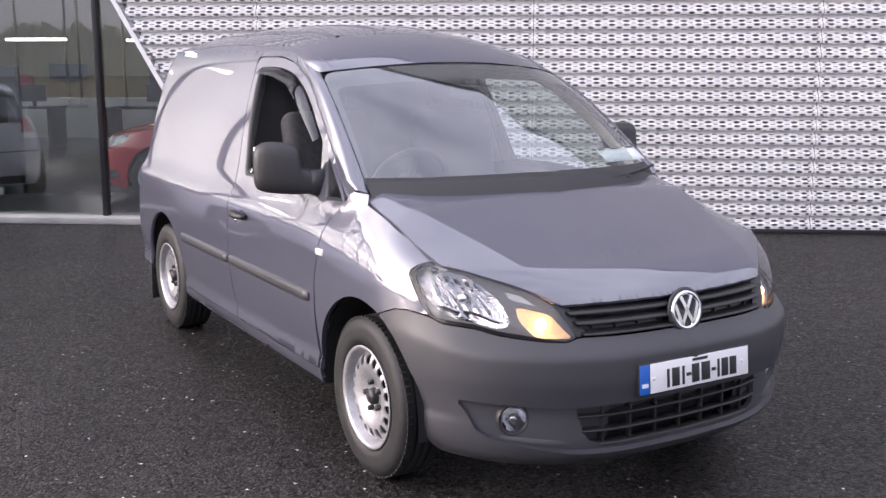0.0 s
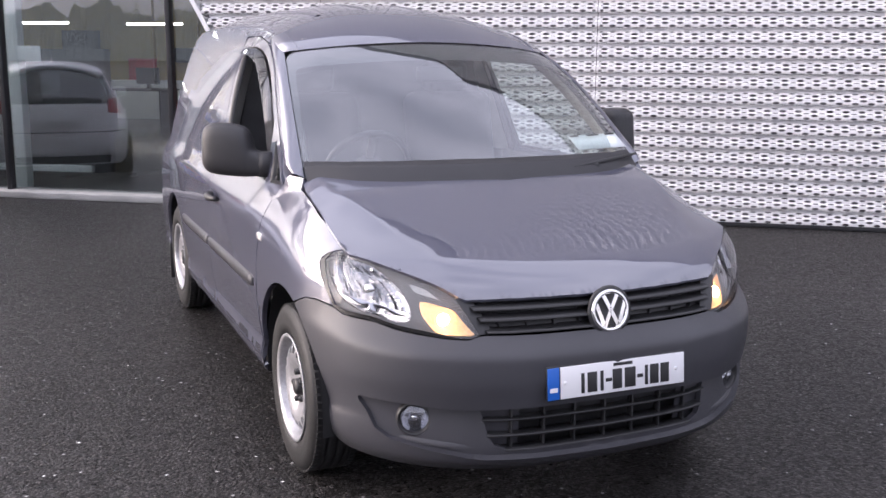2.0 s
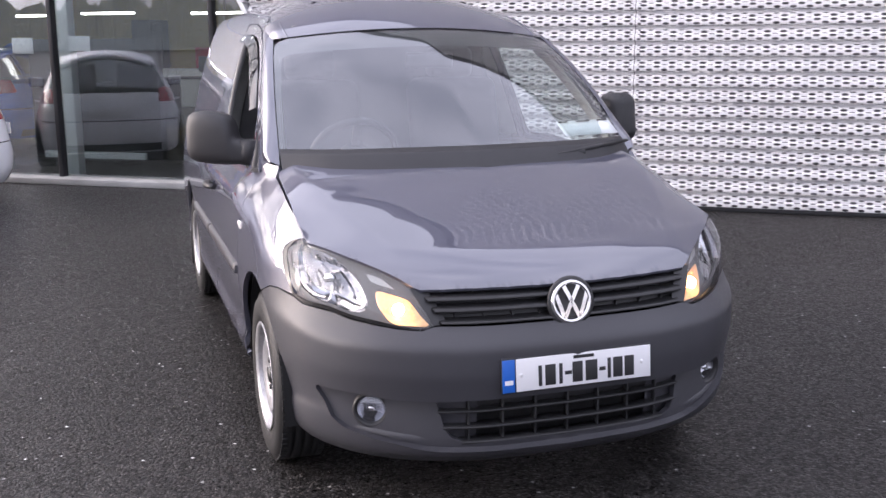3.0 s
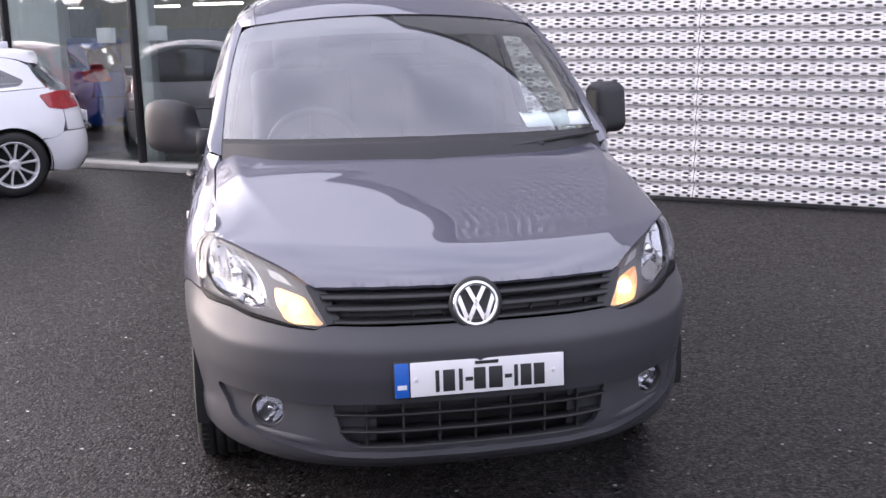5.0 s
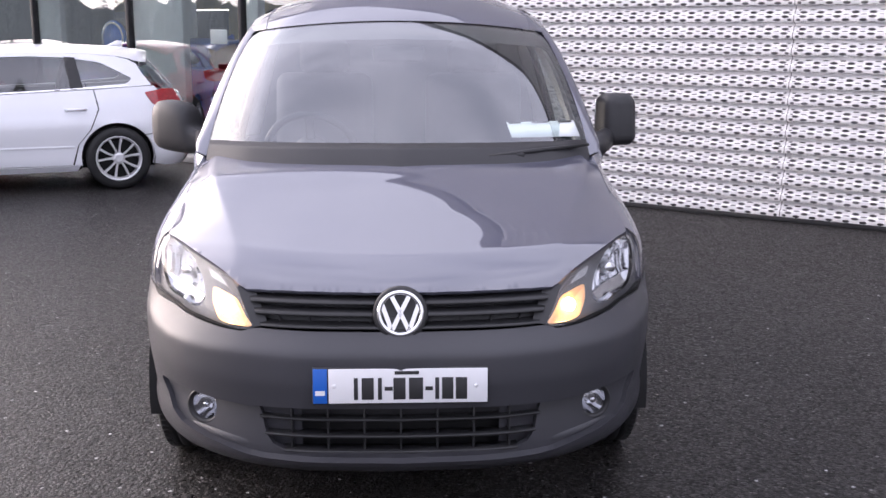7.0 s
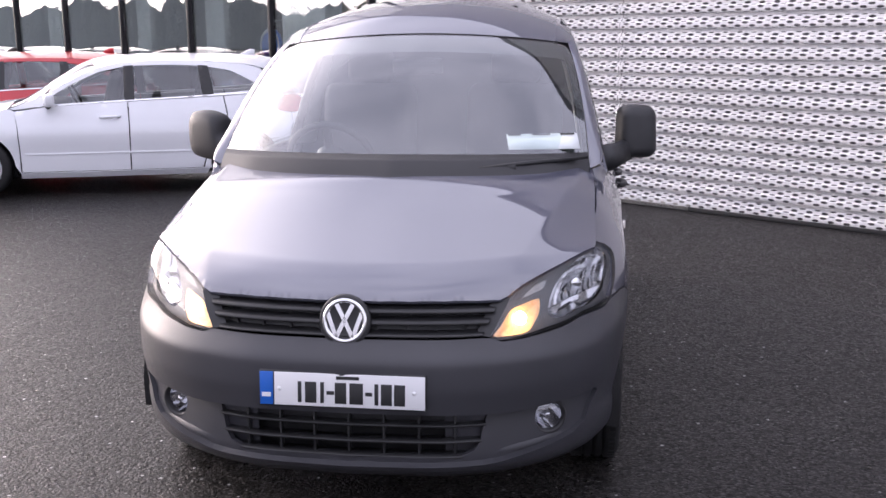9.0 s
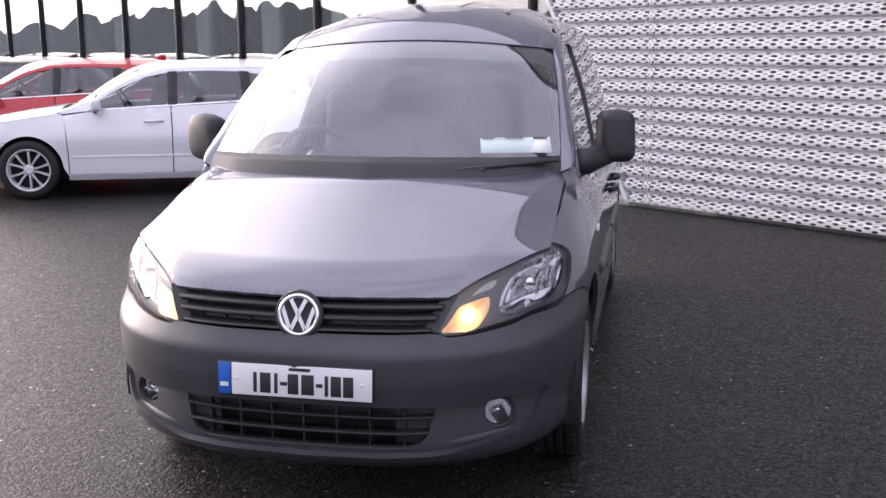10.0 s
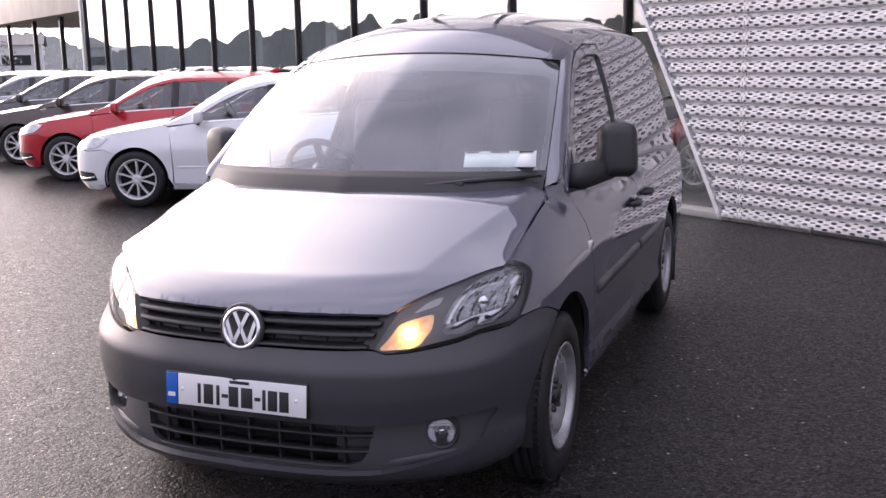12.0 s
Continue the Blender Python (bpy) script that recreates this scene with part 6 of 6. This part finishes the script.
CAR_TURN = -70.4
white_car = hatchback(WHITE_PAINT, "white five-door hatchback with ten-spoke alloy wheels", pose(-6.39, 7.06, 0, 0, 0, CAR_TURN))
for dx, dy, mat, label in ((-2.55, 1.88, RED_PAINT, "bright red five-door hatchback in the parked row"), (-4.90, 3.56, BROWN_PAINT, "dark brown five-door hatchback in the parked row"),
                           (-7.25, 5.26, GREY_PAINT, "dark grey hatchback in the parked row"), (-9.55, 6.95, SILVER_PAINT, "silver hatchback in the parked row"), (-11.9, 8.65, GREY_PAINT, "dark grey hatchback in the parked row")):
    c = copy_thing(white_car, pose(-6.39 + dx, 7.06 + dy, 0, 0, 0, CAR_TURN))
    c["label"] = label
    repaint(c, WHITE_PAINT, mat)

# ---- showroom inside, behind the glass (x along the front, y inwards) ----
TILE = material("grey_floor_tile", (0.085, 0.085, 0.085), 0.25, noise_scale=3, noise_amount=0.08)
YELLOW = material("yellow_wall_paint", (0.42, 0.33, 0.11), 0.8, noise_scale=2, noise_amount=0.06)
DARK_PANEL = material("charcoal_panel", (0.045, 0.045, 0.05), 0.6, noise_scale=3, noise_amount=0.1)
PALE = material("pale_plaster", (0.62, 0.66, 0.66), 0.75, noise_scale=3, noise_amount=0.05)
CEIL = material("dark_ceiling", (0.10, 0.10, 0.10), 0.9, noise_scale=3, noise_amount=0.1)
TUBE = material("lit_tube", (1, 1, 1), 0.4, emit=(1.0, 0.92, 0.78), emit_strength=8.0)
RED_PANEL = material("red_panel", (0.50, 0.015, 0.03), 0.45, noise_scale=3, noise_amount=0.08)


def inside_box(name, label, category, mat, u, v, z, su, sv, sz, kind="", bevel=0.004):
    ob = new(name, mesh_of(name, box(0, 0, 0, su, sv, sz, bevel), mat))
    ob.matrix_basis = FRONT @ pose(u, v, z)
    return tagged(ob, label, category, kind=kind)


inside_box("floor", "grey tiled showroom floor", "floor", TILE, -10, 7.3, 0.03, 26, 14.0, 0.06, "structure")
inside_box("wall_back", "yellow painted showroom back wall", "wall", YELLOW, -10, 14.2, 2.0, 26, 0.2, 4.0, "structure")
inside_box("ceiling", "dark showroom ceiling", "ceiling", CEIL, -10, 7.3, 4.2, 26, 13.8, 0.2, "structure")
inside_box("wall_east", "plain inner side wall", "wall", PALE, 2.6, 7.3, 2.0, 0.2, 14.0, 4.0, "structure")
inside_box("wall_west", "plain inner side wall", "wall", PALE, -22.6, 7.3, 2.0, 0.2, 14.0, 4.0, "structure")
inside_box("partition", "charcoal partition with pale sill", "partition", DARK_PANEL, -4.20, 1.95, 0.80, 1.90, 0.12, 1.55)
inside_box("partition", "low charcoal partition in the showroom", "partition", DARK_PANEL, -8.2, 3.4, 0.95, 2.6, 0.12, 1.9)
inside_box("threshold_board", "pale board lying under the partition", "board", PALE, -4.20, 1.82, 0.10, 1.5, 0.06, 0.08)
inside_box("notice", "white notice sheet on the glass", "notice", WHITE_PLATE, -3.13, 0.19, 1.52, 0.27, 0.006, 0.16, bevel=0.001)
inside_box("notice", "white notice sheet on the glass", "notice", WHITE_PLATE, -3.86, 0.19, 1.50, 0.27, 0.006, 0.17, bevel=0.001)
for u, v, w in ((-3.50, 0.42, 0.24), (-6.22, 1.5, 0.85), (-11.0, 3.2, 0.6), (-13.2, 3.0, 0.5), (-17.0, 3.0, 0.6)):
    inside_box("column", "pale plastered square column", "column", PALE, u, v, 2.1, w, 0.12, 4.1)
inside_box("display_stand", "tall white display cabinet", "display", PALE, -7.0, 2.2, 1.15, 0.9, 0.5, 2.3, bevel=0.03)
for u, v in ((-2.2, 9.0), (-3.6, 7.0), (-5.2, 9.0), (-7.4, 8.0), (-9.5, 7.0), (-12, 8.0), (-15, 8), (-0.6, 8.0)):
    inside_box("ceiling_light", "lit white tube light under the ceiling", "light", TUBE, u, v + 3.0, 2.12, 1.3, 0.07, 0.05, bevel=0.01)
# unseen glowing panels under the ceiling, added to brighten the room behind the glass
for u in (-1.5, -4.5, -7.5, -10.5, -13.5, -17.0):
    for v in (3.2, 7.5):
        inside_box("fill_panel", "square glowing panel added to brighten the showroom", "light", TUBE, u, v, 4.08, 0.6, 0.6, 0.03, bevel=0.004)
# counter, boards and cabinets along the back
inside_box("counter", "long white reception counter", "counter", PALE, -7.2, 11.6, 0.45, 4.2, 0.6, 0.9, bevel=0.02)
inside_box("notice_board", "red notice board on the yellow wall", "board", RED_PANEL, -9.4, 14.05, 1.05, 0.75, 0.05, 0.62)
for u, z, w, h in ((-11.0, 1.05, 0.9, 2.0), (-8.1, 1.45, 0.8, 0.35), (-5.6, 1.05, 0.95, 2.0), (-3.6, 1.2, 1.3, 1.0), (-1.9, 1.05, 0.9, 2.0)):
    inside_box("cabinet", "charcoal office cabinet against the wall", "cabinet", DARK_PANEL, u, 13.95, z, w, 0.3, h, bevel=0.01)
for u in (-6.9, -4.4, -2.6):
    desk = thing("desk", "dark office desk in the showroom", "desk", FRONT @ pose(u, 9.2, 0.06))
    part("desk_top", box(0, 0, 0.73, 1.5, 0.75, 0.03, 0.005), DARK_PANEL, desk)
    for dx in (-0.68, 0.68):
        part("desk_leg", box(dx, 0, 0.36, 0.05, 0.7, 0.71, 0.005), FRAME_DARK, desk)
    part("screen", box(0.2, 0.1, 1.0, 0.5, 0.04, 0.32, 0.008), GRILLE, desk)
    part("screen_foot", box(0.2, 0.12, 0.80, 0.06, 0.05, 0.13, 0.005), GRILLE, desk)
disc = new("round_sign", mesh_of("round_sign", lathe([(0.0, 0.001), (0.0, 0.30), (0.05, 0.30), (0.05, 0.001)], 36, "y"), BLUE_PLATE))
disc.matrix_basis = FRONT @ pose(-9.4, 3.2, 1.45)
tagged(disc, "round blue sign on the partition", "sign")
part("sign_ring", lathe([(-0.012, 0.24), (-0.016, 0.26), (-0.012, 0.28)], 36, "y"), SILVER_PAINT, disc)
red_inside = copy_thing(white_car, FRONT @ pose(-2.05, 1.75, 0.06, 0, 0, -90))
red_inside["label"] = "red hatchback on show behind the glass"
repaint(red_inside, WHITE_PAINT, RED_PAINT)
blue_inside = copy_thing(white_car, FRONT @ pose(-9.6, 2.7, 0.06, 0, 0, -92))
blue_inside["label"] = "blue hatchback on show behind the glass"
repaint(blue_inside, WHITE_PAINT, BLUE_PAINT)

# upper storey above the glazed room, roof and far sides of the building
OUTER = material("grey_cladding", (0.11, 0.11, 0.12), 0.6, noise_scale=1.5, noise_amount=0.08)
inside_box("wall_rear", "grey clad rear wall of the showroom", "wall", OUTER, -5, 15.0, 4.0, 36, 0.3, 8.0, "structure")
inside_box("roof", "flat showroom roof", "roof", OUTER, -5.7, 7.6, 8.12, 34, 15.2, 0.2, "structure")
inside_box("wall_end", "grey clad end wall of the showroom", "wall", OUTER, 11.3, 7.6, 4.0, 0.3, 15.0, 8.0, "structure")

# canopy beyond the building's far end
FASCIA = material("buff_fascia", (0.80, 0.74, 0.64), 0.7, noise_scale=1.2, noise_amount=0.1)
canopy = thing("canopy", "buff flat canopy on slim posts at the building's end", "canopy", FRONT)
part("fascia", box(-30.2, 4.0, 3.75, 15.5, 7.0, 1.5, 0.02), FASCIA, canopy)
for u in (-23.2, -27.0, -30.5, -34.5):
    part("post", box(u, 0.9, 1.5, 0.13, 0.13, 3.0, 0.01), FRAME_DARK, canopy)
    part("post", box(u, 7.1, 1.5, 0.13, 0.13, 3.0, 0.01), FRAME_DARK, canopy)

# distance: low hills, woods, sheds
# distance haze is put into both materials as a faint bluish glow
HILL = material("hazy_far_field", (0.30, 0.31, 0.27), 0.95, emit=(0.80, 0.86, 0.90), emit_strength=0.42, noise_scale=0.02, noise_amount=0.3, fine=0.25, fine_scale=0.3)
WOOD = material("hazy_winter_woodland", (0.13, 0.135, 0.115), 0.95, emit=(0.78, 0.84, 0.86), emit_strength=0.22, noise_scale=0.3, noise_amount=0.4)
rng = random.Random(7)
rows_ = []
for r_, base in ((170, 0.0), (260, 5.0), (420, 13.0), (700, 20.0)):
    row = []
    for i in range(97):
        a = 2 * math.pi * i / 96
        h = base * (0.55 + 0.45 * math.sin(3 * a + 1.0) * math.sin(5 * a + 0.4)) if base else -0.3
        row.append((r_ * math.cos(a), r_ * math.sin(a), h))
    rows_.append(row)
hills = tagged(part("backdrop_hills", loft(rows_), HILL), "low fields and hills far off, paled by a haze glow", "hills", kind="structure")
# dense mass of the woods behind the single trees
for r_, h0 in ((172, 5.8), (150, 4.0)):
    lo_row, hi_row = [], []
    for i in range(1441):
        a = 2 * math.pi * i / 1440
        crown = abs(math.sin(47 * a + 3 * math.sin(13 * a))) ** 0.6 * 0.35 + abs(math.sin(83 * a + 2 * math.sin(29 * a))) * 0.2
        h = h0 * (1 + 0.30 * math.sin(4 * a + 0.7) + 0.2 * math.sin(11 * a)) * (0.62 + crown + 0.16 * rng.random())
        lo_row.append((r_ * math.cos(a), r_ * math.sin(a), -0.5))
        hi_row.append(((r_ + rng.uniform(-1, 1)) * math.cos(a), (r_ + rng.uniform(-1, 1)) * math.sin(a), h))
    tagged(part("backdrop_woods", loft([lo_row, hi_row], smooth_on=False), WOOD), "dense band of distant woodland, paled by a haze glow", "woods", kind="structure")
verts, faces = [], []
for i in range(1100):
    a = rng.uniform(0, 2 * math.pi)
    r_ = rng.uniform(105, 165)
    cx, cy = r_ * math.cos(a), r_ * math.sin(a)
    tall = 5.8 * r_ / 172 * (1 + 0.35 * math.sin(4 * a + 0.7) + 0.25 * math.sin(11 * a)) * rng.uniform(0.85, 1.15)
    wide = rng.uniform(0.9, 1.8)
    for k in range(120):
        t = rng.random()
        rr = wide * math.sqrt(max(0.05, 1 - (2 * t - 0.9) ** 2)) * rng.uniform(0.3, 1.0)
        b = rng.uniform(0, 2 * math.pi)
        p = Vector((cx + rr * math.cos(b), cy + rr * math.sin(b), tall * (0.12 + 0.88 * t)))
        s = rng.uniform(0.08, 0.20)
        d1 = Vector((rng.uniform(-1, 1), rng.uniform(-1, 1), rng.uniform(-1, 1))).normalized() * s
        d2 = Vector((rng.uniform(-1, 1), rng.uniform(-1, 1), rng.uniform(-1, 1))).normalized() * s
        n = len(verts)
        verts += [tuple(p - d1), tuple(p + d2), tuple(p + d1), tuple(p - d2)]
        faces.append((n, n + 1, n + 2, n + 3))
me = bpy.data.meshes.new("woods")
me.from_pydata(verts, [], faces)
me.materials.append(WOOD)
tagged(new("woods", me), "winter trees along the far edge, paled by a haze glow", "woods", kind="stuff")
SHED = material("white_shed_cladding", (0.78, 0.78, 0.76), 0.6, noise_scale=0.5, noise_amount=0.08)
for x, y, w, d, h, turn in ((-92, 84, 26, 14, 3.6, 40), (-104, 60, 18, 12, 3.2, 50), (-70, 104, 16, 14, 3.8, 30), (30, -85, 34, 16, 5.0, 12), (-25, -95, 26, 14, 4.4, -15)):
    shed = thing("shed", "long white industrial shed with a low pitched roof", "shed", pose(x, y, 0, 0, 0, turn), group="far sheds")
    part("wall", box(0, 0, h / 2, w, d, h), SHED, shed)
    part("roof", loft([[(-w / 2 - 0.3, -d / 2 - 0.3, h), (-w / 2 - 0.3, 0, h + 1.3), (-w / 2 - 0.3, d / 2 + 0.3, h)], [(w / 2 + 0.3, -d / 2 - 0.3, h), (w / 2 + 0.3, 0, h + 1.3), (w / 2 + 0.3, d / 2 + 0.3, h)]], smooth_on=False), KERB, shed)
    for k in range(5):
        part("window", box(-w / 2 + w * (k + 0.5) / 5, -d / 2 - 0.02, h * 0.55, w / 9, 0.06, h * 0.3), FRAME_DARK, shed)

# slim flagpoles across the forecourt, seen in the glass and the paint
POLE = material("white_pole", (0.62, 0.63, 0.64), 0.4, noise_scale=3, noise_amount=0.08)
for u in (-16.64, -14.69, -14.19, -12.43, -9.2, -6.0):
    pole = thing("flagpole", "slim white flagpole at the forecourt's edge", "flagpole", FRONT @ pose(u, -28.0, 0), group="flagpoles")
    part("mast", tube([(0, 0, 0), (0, 0, 4.5), (0, 0, 9.0)], [0.065, 0.055, 0.035], 10), POLE, pole)
    part("base", box(0, 0, 0.06, 0.35, 0.35, 0.12, 0.02), KERB, pole)
    part("truck", lathe([(9.0, 0.04), (9.04, 0.06), (9.08, 0.04), (9.10, 0.001)], 10, "z"), POLE, pole)

# loose pale chips on the asphalt, and the worn joint in front of the screen
CHIP = material("pale_stone_chip", (0.15, 0.142, 0.138), 0.6, noise_scale=60, noise_amount=0.3)
rng_c = random.Random(21)
verts, faces = [], []
for i in range(700):
    x, y = rng_c.uniform(-5.5, 6.5), rng_c.uniform(-2.4, 4.5)
    r_ = rng_c.uniform(0.0015, 0.0045)
    b = len(verts)
    turn = rng_c.uniform(0, math.pi)
    for k in range(5):
        a = turn + 2 * math.pi * k / 5
        q = r_ * rng_c.uniform(0.6, 1.2)
        verts.append((x + q * math.cos(a), y + q * math.sin(a), -0.0005))
    verts.append((x + rng_c.uniform(-0.3, 0.3) * r_, y + rng_c.uniform(-0.3, 0.3) * r_, r_ * rng_c.uniform(0.5, 1.0)))
    faces += [(b + k, b + (k + 1) % 5, b + 5) for k in range(5)]
me = bpy.data.meshes.new("stone_chips")
me.from_pydata(verts, [], faces)
me.materials.append(CHIP)
tagged(new("stone_chips", me), "small pale stone chips scattered on the asphalt", "gravel", kind="stuff")
JOINT = material("worn_joint", (0.085, 0.080, 0.078), 0.8, noise_scale=12, noise_amount=0.5, fine=0.3, fine_scale=90)
rows_ = []
for i in range(61):
    t = i / 60
    x, y = 0.95 + 3.2 * t, 4.19 - 2.52 * t
    j, w = 0.006 * math.sin(23 * t) + rng_c.uniform(-0.004, 0.004), rng_c.uniform(0.002, 0.008)
    rows_.append([(x + 0.62 * (j - w), y + 0.79 * (j - w), 0.0006), (x + 0.62 * j, y + 0.79 * j, 0.004), (x + 0.62 * (j + w), y + 0.79 * (j + w), 0.0006)])
tagged(part("joint", loft(rows_), JOINT), "thin pale worn joint in the asphalt", "joint", kind="structure")
